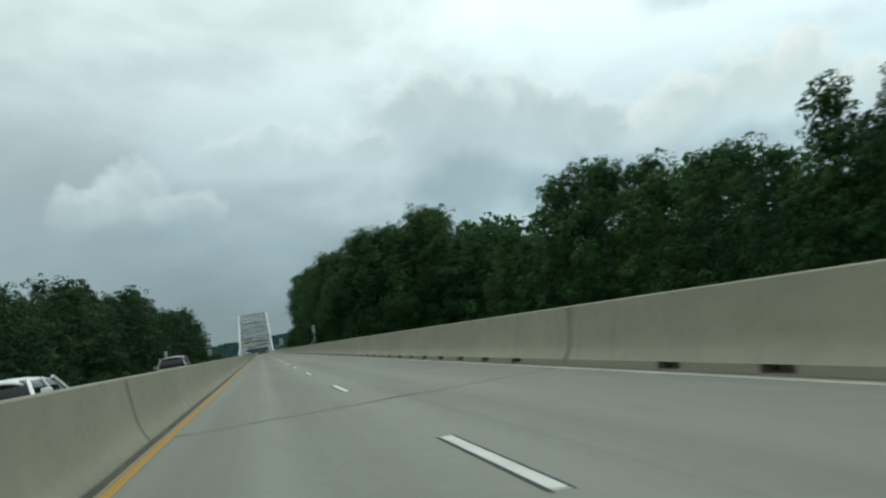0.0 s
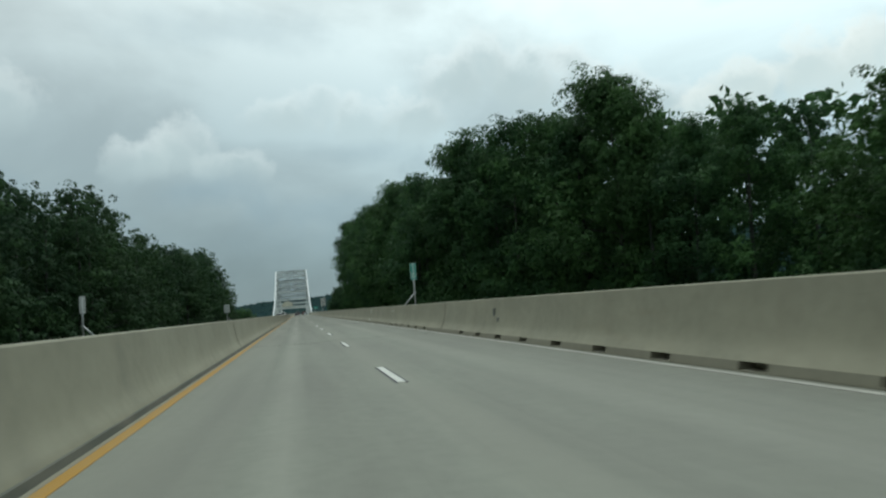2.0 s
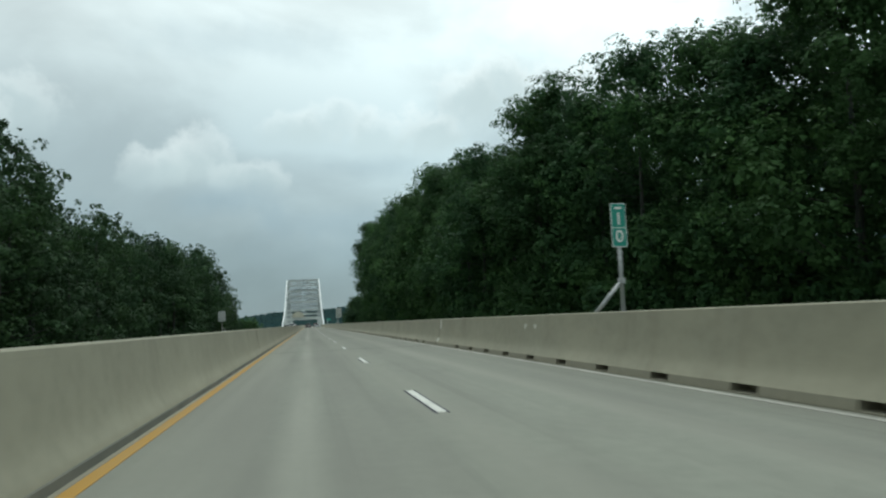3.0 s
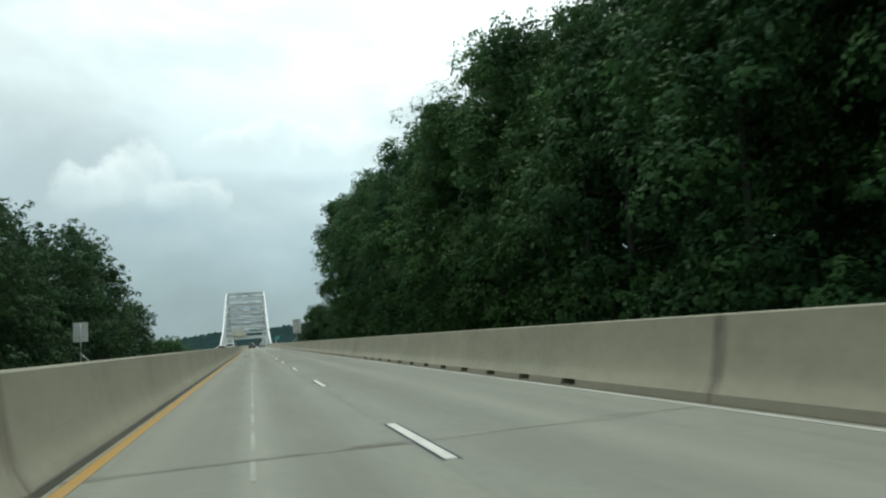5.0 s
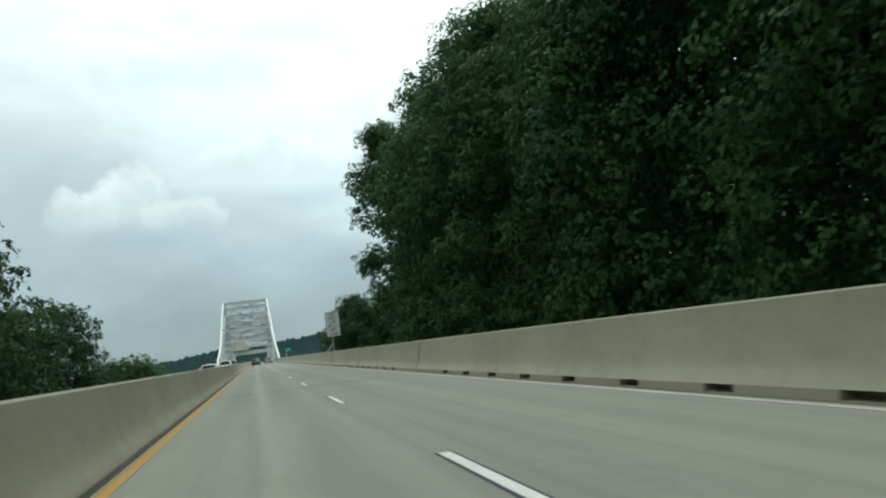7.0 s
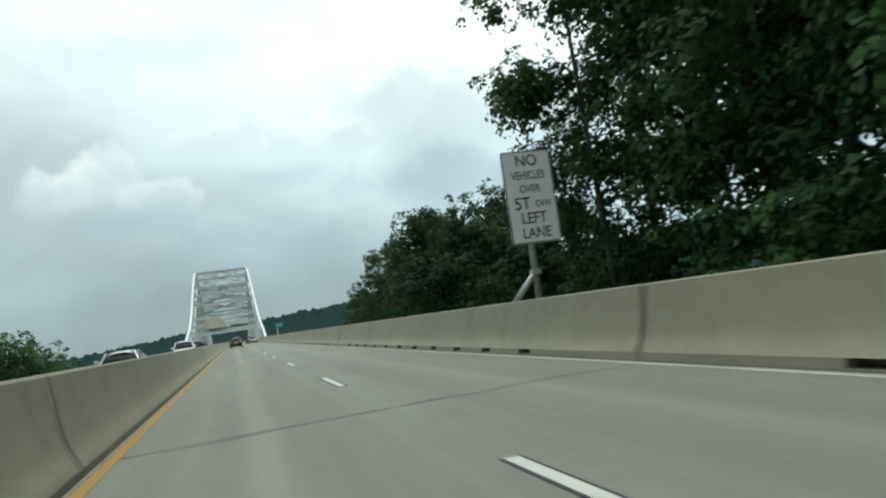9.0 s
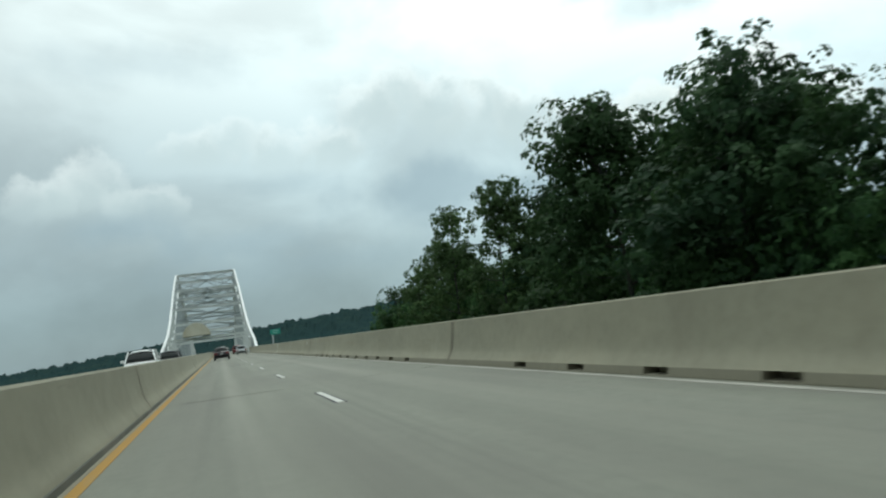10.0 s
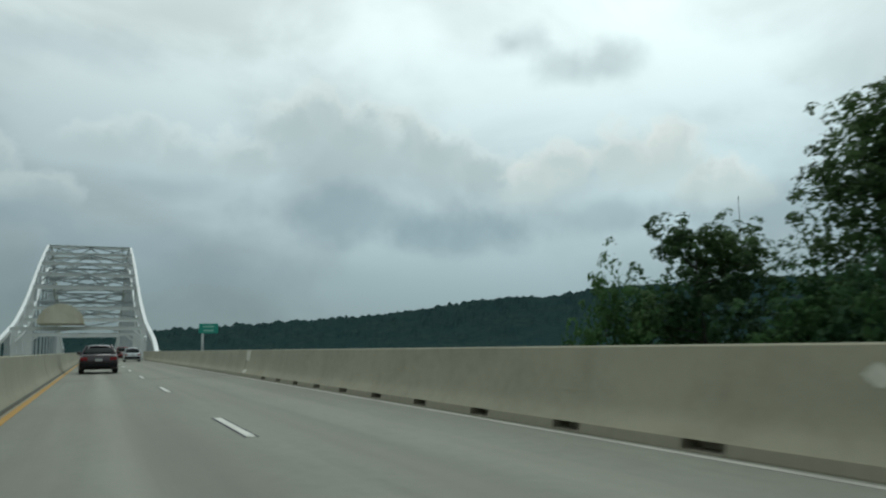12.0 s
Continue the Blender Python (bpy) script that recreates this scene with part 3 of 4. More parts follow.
def ridge_height(az):
    for (a0, h0), (a1, h1) in zip(RIDGE, RIDGE[1:]):
        if a0 <= az <= a1:
            return h0 + (h1 - h0) * (az - a0) / (a1 - a0)
    return 1.5


hv, hf, HN = [], [], 22
CENTRE = Vector((0, 290, 0))
steps = [a * 0.125 for a in range(-75 * 8, 100 * 8 + 1)]
for az in steps:
    top = math.tan(radians(ridge_height(az)))
    for k in range(HN):
        s = k / (HN - 1)
        dist = 900 + 800 * s
        p = CENTRE + Vector((math.sin(radians(az)), math.cos(radians(az)), 0)) * dist
        z = -8 + (1650 * top + 8) * (math.sin(s * math.pi / 2 / 0.94) ** 1.6 if s < 0.94 else 1 - (s - 0.94) * 4)
        crowns = noise.noise(p * 0.06) * 4.0 + noise.noise(p * 0.022) * 6 + max(0, noise.noise(p * 0.11)) * 10.0
        hv.append((p.x, p.y, z + crowns * min(1, s * 2.5)))
for j in range(len(steps) - 1):
    for k in range(HN - 1):
        a = j * HN + k
        hf.append((a, a + HN, a + HN + 1, a + 1))
tagged(piece("backdrop_hills", hv, hf, HILL), "long haze-tinted dark green wooded ridge beyond the river", "hills", kind="structure")

mast = thing("radio_mast", "thin guyed lattice radio mast on the ridge", "mast", pose(*(CENTRE + direction(45.3, 0) * 1650), 0, 0, 0))
base_z, top_z = 105, 292
for k in range(3):
    a = k * 2.094
    o = Vector((math.cos(a) * 0.9, math.sin(a) * 0.9, 0))
    beam("mast_leg", o + Vector((0, 0, base_z)), o + Vector((0, 0, top_z)), 0.4, 0.4, GALV, mast)
for k in range(10):
    z = base_z + k * 18.7
    beam("mast_brace", (0.9, 0, z), (-0.45, 0.78, z + 18.7), 0.35, 0.35, GALV, mast)


# ---- arch bridge ----
bridge = thing("arch_bridge", "pale grey steel through-arch bridge with crossed bracing", "bridge")
CROWN, HALF = 508.0, 8.45
ARCH = ((0, 25.9), (8, 25.3), (16, 23.6), (24, 21.3), (36, 17.9), (45, 15.0), (54, 12.0), (66, 8.3), (80, 5.1), (99, 2.3), (118, -3.0))


def arch_z(y):
    u = abs(y - CROWN)
    for (a0, h0), (a1, h1) in zip(ARCH, ARCH[1:]):
        if a0 <= u <= a1:
            return h0 + (h1 - h0) * (u - a0) / (a1 - a0)
    return -3.0


def low_z(y):
    u = abs(y - CROWN)
    return arch_z(y) - (5.2 if u < 54 else max(1.2, 5.2 - (u - 54) * 0.12))


PANELS = [CROWN + d for d in (-118, -99, -89, -80, -71, -62.5, -53, -44, -34.5, -23, -11.5, 0, 11.5, 23, 34.5, 44, 53, 62.5, 71, 80, 89, 99, 118)]
for s in (-1, 1):
    x = MEDIAN + s * HALF
    rv, rf = [], []
    for y0, y1 in zip(PANELS, PANELS[1:]):
        v, f = beam_geometry((x, y0, arch_z(y0)), (x, y1, arch_z(y1)), 0.5, 0.6)
        rf += [tuple(i + len(rv) for i in q) for q in f]
        rv += v
    rib = piece("arch_rib", rv, rf, CHORD, bridge, "bright white upper arch chord")
    for y0, y1 in zip(PANELS, PANELS[1:]):
        if min(abs(y0 - CROWN), abs(y1 - CROWN)) < 82:
            beam("lower_chord", (x, y0, low_z(y0)), (x, y1, low_z(y1)), 0.7, 0.7, STEEL, rib)
            a, b = (low_z(y0), arch_z(y1)) if y0 < CROWN else (arch_z(y0), low_z(y1))
            beam("web_diagonal", (x, y0, a), (x, y1, b), 0.28, 0.3, SHADED_STEEL, rib, "", 1)
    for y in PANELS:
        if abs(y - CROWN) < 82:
            beam("web_post", (x, y, low_z(y)), (x, y, arch_z(y)), 0.42, 0.42, SHADED_STEEL, rib, "", 1)
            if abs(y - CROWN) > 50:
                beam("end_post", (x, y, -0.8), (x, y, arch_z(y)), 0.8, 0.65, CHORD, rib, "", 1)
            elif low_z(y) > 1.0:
                beam("hanger", (x, y, -0.8), (x, y, low_z(y)), 0.4, 0.35, SHADED_STEEL, rib, "", 1)
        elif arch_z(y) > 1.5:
            beam("spandrel_post", (x, y, -0.8), (x, y, arch_z(y)), 0.6, 0.5, SHADED_STEEL, rib, "", 1)
for y in PANELS[4:-4]:
    z, zl = arch_z(y), low_z(y)
    xl, xr = MEDIAN - HALF, MEDIAN + HALF
    if abs(y - CROWN) < 56:
        beam("cross_strut", (xl, y, z), (xr, y, z), 0.6, 0.62, CHORD, bridge, "", 1)
    if zl > 6.0 and round(abs(y - CROWN)) in (0, 23, 44):
        beam("lower_strut", (xl, y, zl), (xr, y, zl), 0.34, 0.36, SHADED_STEEL, bridge, "", 1)
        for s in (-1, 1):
            beam("sway_brace", (MEDIAN + s * HALF, y, zl), (MEDIAN, y, z - 0.3), 0.2, 0.2, SHADED_STEEL, bridge, "", 1)
            beam("knee_brace", (MEDIAN + s * HALF, y, z - 2.2), (MEDIAN + s * (HALF - 1.9), y, z - 0.2), 0.2, 0.22, SHADED_STEEL, bridge)
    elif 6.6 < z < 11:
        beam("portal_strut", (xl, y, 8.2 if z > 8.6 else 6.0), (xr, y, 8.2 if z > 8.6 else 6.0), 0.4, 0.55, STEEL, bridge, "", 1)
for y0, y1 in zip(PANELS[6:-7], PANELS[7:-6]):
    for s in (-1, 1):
        beam("lateral_brace", (MEDIAN + s * HALF, y0, arch_z(y0)), (MEDIAN, y1, arch_z(y1)), 0.24, 0.24, SHADED_STEEL, bridge, "", 1)
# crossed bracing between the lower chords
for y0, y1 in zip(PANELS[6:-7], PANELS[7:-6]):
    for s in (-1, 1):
        beam("lower_brace", (MEDIAN - s * HALF, y0, low_z(y0)), (MEDIAN + s * HALF, y1, low_z(y1)), 0.26, 0.26, SHADED_STEEL, bridge, "", 1)
# knees and low portal at the first bay
for y, zz in ((412.0, 4.0), (434.0, 3.7)):
    for x0, x1 in ((MEDIAN - 7.6, MEDIAN + 7.4),):
        beam("portal_beam", (x0, y, zz), (x1, y, zz), 0.35, 0.45, STEEL, bridge, "", 1)
    for x, t_ in ((MEDIAN - 7.2, 1), (MEDIAN + 7.2, -1)):
        beam("portal_post", (x, y, road_z(x)), (x, y, zz), 0.4, 0.4, STEEL, bridge, "", 1)
        beam("knee_brace", (x, y, zz - 1.2), (x + t_ * 1.2, y, zz - 0.15), 0.22, 0.22, STEEL, bridge)
for y in [q for q in PANELS if abs(q - CROWN) < 100]:
    beam("floor_beam", (MEDIAN - HALF, y, -1.0), (MEDIAN + HALF, y, -1.0), 0.5, 0.7, STEEL, bridge)
for s in (-1, 1):
    for y in (390.0, 626.0):
        boxed("pier", (MEDIAN + s * HALF - 1.2, y - 1.6, -9), (MEDIAN + s * HALF + 1.2, y + 1.6, -2.3), WALL, bridge, "concrete pier", 0.1)

# canvas shelter on the portal over the opposite lanes
cv = []
for yy in (408.0, 416.0):
    ring = []
    for k in range(13):
        a = math.pi * k / 12
        ring.append((-4.05 - 2.55 * math.cos(a) * (1 - 0.18 * math.sin(a)), yy, 4.5 + 2.35 * math.sin(a) ** 0.75))
    cv.append(ring)
v, f = loft(cv)
shelter = tagged(piece("work_shelter", v, f, TARP), "beige canvas work shelter on the bridge portal beam", "tarpaulin")

# ---- signs ----
def words(name, text, x, z, size, y, material, parent, squeeze=1.0):
    cu = bpy.data.curves.new(name, "FONT")
    cu.body, cu.size, cu.align_x, cu.align_y, cu.extrude, cu.offset = text, size, "CENTER", "CENTER", 0.002, size * 0.012
    tmp = bpy.data.objects.new(name, cu)
    scene.collection.objects.link(tmp)
    bpy.context.view_layer.update()
    me = bpy.data.meshes.new_from_object(tmp.evaluated_get(bpy.context.evaluated_depsgraph_get()))
    bpy.data.objects.remove(tmp)
    me.materials.clear()
    me.materials.append(material)
    ob = new(name, me)
    ob.parent = parent
    ob.matrix_basis = pose(x, y, z, 90, 0, 0) @ Matrix.Diagonal((squeeze, 1, 1, 1))
    return ob


def rounded_panel(name, wide, high, r, x, y, z, thick, material, parent, label=""):
    pts = []
    for cx, cz, a0 in ((1, 1, 0), (-1, 1, 90), (-1, -1, 180), (1, -1, 270)):
        for k in range(4):
            a = radians(a0 + 30 * k)
            pts.append((cx * (wide / 2 - r) + r * math.cos(a), cz * (high / 2 - r) + r * math.sin(a)))
    v, f = loft([[(x + a, y + t, z + b) for a, b in pts] for t in (0, thick)])
    return piece(name, v, f, material, parent, label)


def tube(name, p, q, r, material, parent, label=""):
    p, q = Vector(p), Vector(q)
    turn = (q - p).to_track_quat("Z", "Y").to_matrix()
    rings = [[e + turn @ Vector((r * math.cos(a * math.pi / 6), r * math.sin(a * math.pi / 6), 0)) for a in range(12)] for e in (p, q)]
    v, f = loft(rings)
    return piece(name, v, f, material, parent, label, True)


def post_on_barrier(sign, foot, top, lean, r):
    """The post outside a parapet with its slanting brace and clamp."""
    tube("post", (0, 0, foot), (0, 0, top), r, GALV, sign)
    tube("brace", (lean, 0.0, foot), (0, 0, foot + abs(lean) * 1.05), r * 0.95, GALV, sign)
    boxed("clamp", (-r * 1.4, -r * 1.4, foot + abs(lean) * 1.05 - 0.06), (r * 1.4, r * 1.4, foot + abs(lean) * 1.05 + 0.06), GALV, sign, "", 0.01)
    boxed("bracket", (min(-0.14, lean - 0.02), -0.12, foot - 0.35), (max(0.14, lean + 0.02), 0.12, foot + 0.02), GALV, sign, "steel bracket on the parapet", 0.01)


limit = thing("weight_limit_sign", "white weight limit sign on a galvanised post beside the parapet", "road sign", pose(6.58, 245.6, 0))
post_on_barrier(limit, 1.05, 4.2, -0.6, 0.075)
rounded_panel("panel", 1.21, 2.14, 0.08, 0.12, -0.12, 3.39, 0.02, SIGNBACK, limit)
rounded_panel("border", 1.19, 2.12, 0.07, 0.12, -0.124, 3.39, 0.006, SIGNBLACK, limit, "black border")
rounded_panel("face", 1.14, 2.07, 0.055, 0.12, -0.128, 3.39, 0.006, SIGNWHITE, limit, "white reflective face")
for text, dz, size, squeeze, dx in (("NO", 0.83, 0.36, 0.95, 0), ("VEHICLES", 0.49, 0.27, 0.72, 0), ("OVER", 0.18, 0.25, 0.8, 0), ("5T", -0.16, 0.40, 0.9, -0.23), ("GVW", -0.18, 0.21, 0.8, 0.28), ("LEFT", -0.50, 0.36, 0.85, 0), ("LANE", -0.84, 0.34, 0.85, 0.02)):
    words("lettering", text, 0.12 + dx, 3.39 + dz, size, -0.131, SIGNBLACK, limit, squeeze)

mile = thing("mile_marker", "small green mile marker on a braced post", "road sign", pose(6.58, 91.25, 0))
post_on_barrier(mile, 1.05, 2.9, -0.62, 0.045)
rounded_panel("panel", 0.33, 0.92, 0.03, -0.01, -0.08, 2.865, 0.012, SIGNWHITE, mile, "white edge of the marker")
rounded_panel("face", 0.30, 0.89, 0.025, -0.01, -0.084, 2.865, 0.006, SIGNGREEN, mile, "green reflective face")
boxed("legend_bar", (-0.09, -0.088, 3.20), (0.07, -0.083, 3.25), SIGNWHITE, mile, "white bar of small lettering")
words("numeral", "1", -0.01, 2.985, 0.36, -0.087, SIGNWHITE, mile)
words("numeral", "0", -0.01, 2.62, 0.36, -0.087, SIGNWHITE, mile)
boxed("divider", (-0.15, -0.088, 2.80), (0.13, -0.083, 2.815), SIGNWHITE, mile)


def sign_back(name, label, x, y, wide, low, high):
    s = thing(name, label, "road sign", pose(x, y, 0), "signs facing the opposite traffic")
    post_on_barrier(s, 0.66, high - 0.1, 0.62, 0.05)
    rounded_panel("panel", wide, high - low, 0.04, 0, 0.06, (low + high) / 2, 0.02, SIGNBACK, s)
    for z in (low + 0.25 * (high - low), low + 0.75 * (high - low)):
        boxed("rail", (-wide * 0.42, 0.02, z - 0.03), (wide * 0.42, 0.058, z + 0.03), GALV, s)
    return s


sign_back("sign_back", "grey back of a road sign on a braced post", -11.58, 186.0, 0.96, 2.14, 3.5)
sign_back("marker_back", "grey back of a mile marker on a braced post", -11.0, 93.7, 0.32, 1.98, 2.91)

green = thing("guide_sign", "green guide sign with white lettering beyond the parapet", "road sign", pose(7.65, 368.0, 0))
tube("post", (-0.42, 0, -0.7), (-0.42, 0, 3.0), 0.09, GALV, green)
boxed("bracket", (-1.45, -0.12, -0.4), (-0.3, 0.12, -0.2), GALV, green, "steel arm to the parapet", 0.01)
rounded_panel("panel", 1.42, 0.74, 0.06, 0, -0.13, 2.74, 0.02, SIGNGREEN, green, "green reflective panel")
boxed("lettering_bar", (-0.42, -0.138, 2.82), (0.42, -0.131, 2.94), SIGNFADED, green, "white bar of lettering")
boxed("lettering_bar", (-0.36, -0.138, 2.52), (0.36, -0.131, 2.64), SIGNFADED, green, "white bar of lettering")

# plates and repairs on the parapet face
def on_face(z):
    return 5.60 + 0.19 + (z + 0.05 - 0.42) * 0.135


for y, z, w, h_, m_, n_, l_ in ((71.37, 0.66, 0.22, 0.26, PLATEGREY, "utility_plate", "small grey steel cover plate on the parapet"), (70.87, 0.40, 0.22, 0.26, PLATEGREY, "utility_plate", "small grey steel cover plate on the parapet"),
                                (44.03, 0.92, 0.3, 0.2, MORTAR, "repair_patch", "ragged white mortar patch on the parapet"), (311.2, 0.80, 0.34, 0.26, MORTAR, "repair_patch", "ragged white mortar patch on the parapet"),
                                (96.1, 0.79, 0.3, 0.16, MORTAR, "repair_patch", "ragged white mortar patch on the parapet"), (95.2, 0.79, 0.3, 0.16, MORTAR, "repair_patch", "ragged white mortar patch on the parapet")):
    x = on_face(z) - 0.004
    if n_ == "utility_plate":
        bm = bmesh.new()
        box(bm, (x - 0.02, y - w / 2, z - h_ / 2), (x + 0.05, y + w / 2, z + h_ / 2), 0.01)
        tagged(part(n_, bm, m_, None), l_, "cover plate")
    else:
        pts = [(y + w / 2 * math.cos(a * 0.35) * (0.75 + 0.5 * noise.noise((a * 0.9, y, 0))), z + h_ / 2 * math.sin(a * 0.35) * (0.8 + 0.5 * noise.noise((a * 1.1, y, 3)))) for a in range(18)]
        v, f = loft([[(on_face(q) - t, p, q) for p, q in pts] for t in (0.008, -0.02)])
        tagged(piece(n_, v, f, m_), l_, "repair patch")
for y, w in ((109.4, 0.35), (340.7, 0.8)):
    v, f = loft([[(5.60 + a - 0.012, q, -0.05 + b) for a, b in ((0.03, 0.17), (0.155, 0.34), (0.19, 0.42), (0.285, 1.10), (0.4, 1.10), (0.4, 0.2))] for q in (y - w / 2, y + w / 2)])
    tagged(piece("joint_repair", v, f, MORTAR), "pale mortar band over a parapet joint", "repair patch")

# small pale spalls on the median face
for y, z, w, h_ in ((150.5, 0.20, 0.22, 0.06), (227.5, 0.61, 0.16, 0.055), (290.7, 0.39, 0.18, 0.06)):
    def med_face(q):
        for (a0, b0), (a1, b1) in zip(half, half[1:]):
            if b0 <= q - mbase <= b1:
                return MEDIAN + a0 + (a1 - a0) * (q - mbase - b0) / (b1 - b0)
        return MEDIAN + 0.1
    pts = [(y + w / 2 * math.cos(a * 0.35) * (0.75 + 0.5 * noise.noise((a * 0.9, y, 0))), z + h_ / 2 * math.sin(a * 0.35) * (0.8 + 0.5 * noise.noise((a * 1.1, y, 3)))) for a in range(18)]
    v, f = loft([[(med_face(q) + t, p, q) for p, q in pts] for t in (0.008, -0.02)])
    tagged(piece("repair_patch", v, f, MORTAR), "small ragged white mortar spot on the median", "repair patch")

# ---- vehicles ----
def ring_of(y, zb, zt, w, roof):
    """A rounded cross-section, w half-wide at the bottom, roof half-wide at the top."""
    d = zt - zb
    return [(-w * 0.92, y, zb), (w * 0.92, y, zb), (w, y, zb + d * 0.18), (w * 0.99, y, zb + d * 0.6), (roof + (w - roof) * 0.25, y, zt - d * 0.1), (roof * 0.9, y, zt),
            (-roof * 0.9, y, zt), (-(roof + (w - roof) * 0.25), y, zt - d * 0.1), (-w * 0.99, y, zb + d * 0.6), (-w, y, zb + d * 0.18)]


def wheel(vehicle, x, y, r, side):
    tyre_rings = [[(x + side * a, y + rr * math.cos(k * math.pi / 12), r + rr * math.sin(k * math.pi / 12)) for k in range(24)] for a, rr in ((-0.11, r * 0.9), (-0.08, r), (0.08, r), (0.11, r * 0.9))]
    v, f = loft(tyre_rings)
    w = piece("wheel", v, f, RUBBER, vehicle, "", True)
    rim_rings = [[(x + side * a, y + rr * math.cos(k * math.pi / 12), r + rr * math.sin(k * math.pi / 12)) for k in range(24)] for a, rr in ((0.09, r * 0.66), (0.118, r * 0.62), (0.10, r * 0.2))]
    v, f = loft(rim_rings)
    piece("rim", v, f, RIM, w, "alloy rim")


def vehicle(name, label, category, place, paint, length, wide, deck_z, roof_z, hood, rear_deck, wheel_r, rack=False):
    """A road vehicle with its nose to +y; hood and rear_deck are the lengths before and behind the cabin."""
    car = thing(name, label, category, place)
    L2, w = length / 2, wide / 2
    st = [(-L2, 0.42, deck_z * 0.90, w * 0.84), (-L2 + 0.10, 0.30, deck_z * 0.97, w * 0.93), (-L2 + 0.45, 0.22, deck_z, w), (-L2 + rear_deck, 0.2, deck_z, w), (0, 0.2, deck_z * 0.98, w),
          (L2 - hood, 0.2, deck_z * 0.96, w), (L2 - 0.5, 0.22, deck_z * 0.86, w * 0.97), (L2 - 0.12, 0.28, deck_z * 0.76, w * 0.9), (L2, 0.38, deck_z * 0.66, w * 0.8)]
    v, f = loft([ring_of(y, a, b, c, c * 0.9) for y, a, b, c in st])
    body = piece("body", v, f, paint, car, "", True)
    # cabin: glasshouse under a painted roof
    y0, y1 = -L2 + rear_deck * 0.55, L2 - hood + 0.1
    rr = 0.35 if rear_deck > 0.6 else 0.12
    slim = 0.63 if rear_deck > 0.6 else 0.70
    g = [(y0, deck_z - 0.03, w * 0.88), (y0 + rr * 1.6, roof_z - 0.05, w * slim), (y1 - (roof_z - deck_z) * 1.25, roof_z - 0.05, w * (slim + 0.02)), (y1, deck_z - 0.05, w * 0.86)]
    low = [(y0, w * 0.9), (y1, w * 0.88)]
    verts = [(-w * 0.9, y0, deck_z - 0.06), (w * 0.9, y0, deck_z - 0.06), (w * 0.9, y1, deck_z - 0.08), (-w * 0.9, y1, deck_z - 0.08),
             (-g[1][2], g[1][0], g[1][1]), (g[1][2], g[1][0], g[1][1]), (g[2][2], g[2][0], g[2][1]), (-g[2][2], g[2][0], g[2][1])]
    bm = bmesh.new()
    corner = [bm.verts.new(q) for q in verts]
    for q in ((0, 1, 5, 4), (1, 2, 6, 5), (2, 3, 7, 6), (3, 0, 4, 7), (4, 5, 6, 7), (3, 2, 1, 0)):
        bm.faces.new([corner[i] for i in q])
    bmesh.ops.bevel(bm, geom=[e for e in bm.edges if max(e.verts[0].co.z, e.verts[1].co.z) > deck_z], offset=0.09, segments=4, profile=0.5, affect="EDGES")
    part("glasshouse", bm, GLASS, car, "dark tinted windows", True)
    # the roof skin, crowned both ways
    ya, yb, ww = g[1][0] - 0.10, g[2][0] + 0.12, w * (slim + 0.035)
    rings = []
    for k in range(9):
        q = -1 + k / 4
        drop = 0.075 * abs(q) ** 3
        half_w = ww * (1 - 0.10 * abs(q) ** 4)
        arc = [(half_w * u, (ya + yb) / 2 + q * (yb - ya) / 2 + 0.05 * q * (1 - u * u), roof_z + 0.02 - drop - 0.085 * abs(u) ** 3.2) for u in (-1, -0.9, -0.7, -0.4, 0, 0.4, 0.7, 0.9, 1)]
        rings.append(arc + [(x_, y_, z_ - 0.035) for x_, y_, z_ in reversed(arc)])
    v, f = loft(rings)
    piece("roof", v, f, paint, car, "", True)
    for s in (-1, 1):
        for a, b in ((0, 4), (1, 5), (2, 6), (3, 7)):
            if (verts[a][0] < 0) == (s < 0):
                beam("pillar", verts[a], Vector(verts[b]) + Vector((0, 0, 0.01)), 0.07, 0.07, paint, car)
        ym = (g[1][0] + g[2][0]) / 2
        beam("pillar", (s * w * 0.905, ym, deck_z - 0.05), (s * w * (slim + 0.01), ym, roof_z - 0.04), 0.1, 0.05, paint, car)
        m_ = boxed("mirror", (min(s * w * 0.95, s * (w + 0.16)), y1 - 0.35, deck_z - 0.02), (max(s * w * 0.95, s * (w + 0.16)), y1 - 0.25, deck_z + 0.14), paint, car, "", 0.03)
        boxed("tail_light", (min(s * w * 0.55, s * w * 0.93), -L2 - 0.015, deck_z * 0.68), (max(s * w * 0.55, s * w * 0.93), -L2 + 0.16, deck_z * 0.86), TAIL, car, "red tail light", 0.03)
        boxed("headlight", (min(s * w * 0.5, s * w * 0.86), L2 - 0.2, deck_z * 0.60), (max(s * w * 0.5, s * w * 0.86), L2 - 0.01, deck_z * 0.74), HEADL, car, "clear headlight", 0.03)
        for y in (-L2 + 0.85, L2 - 0.9):
            wheel(car, s * (w - 0.12), y, wheel_r, s)
        if rack:
            beam("roof_rail", (s * w * 0.62, g[1][0] - 0.02, roof_z + 0.025), (s * w * 0.62, g[2][0] + 0.02, roof_z + 0.025), 0.035, 0.035, TRIM, car, "black roof rail")
    boxed("rear_bumper", (-w * 0.94, -L2 - 0.06, 0.32), (w * 0.94, -L2 + 0.12, 0.55), TRIM, car, "dark bumper", 0.05)
    boxed("front_bumper", (-w * 0.9, L2 - 0.1, 0.26), (w * 0.9, L2 + 0.06, 0.48), TRIM, car, "dark bumper", 0.05)
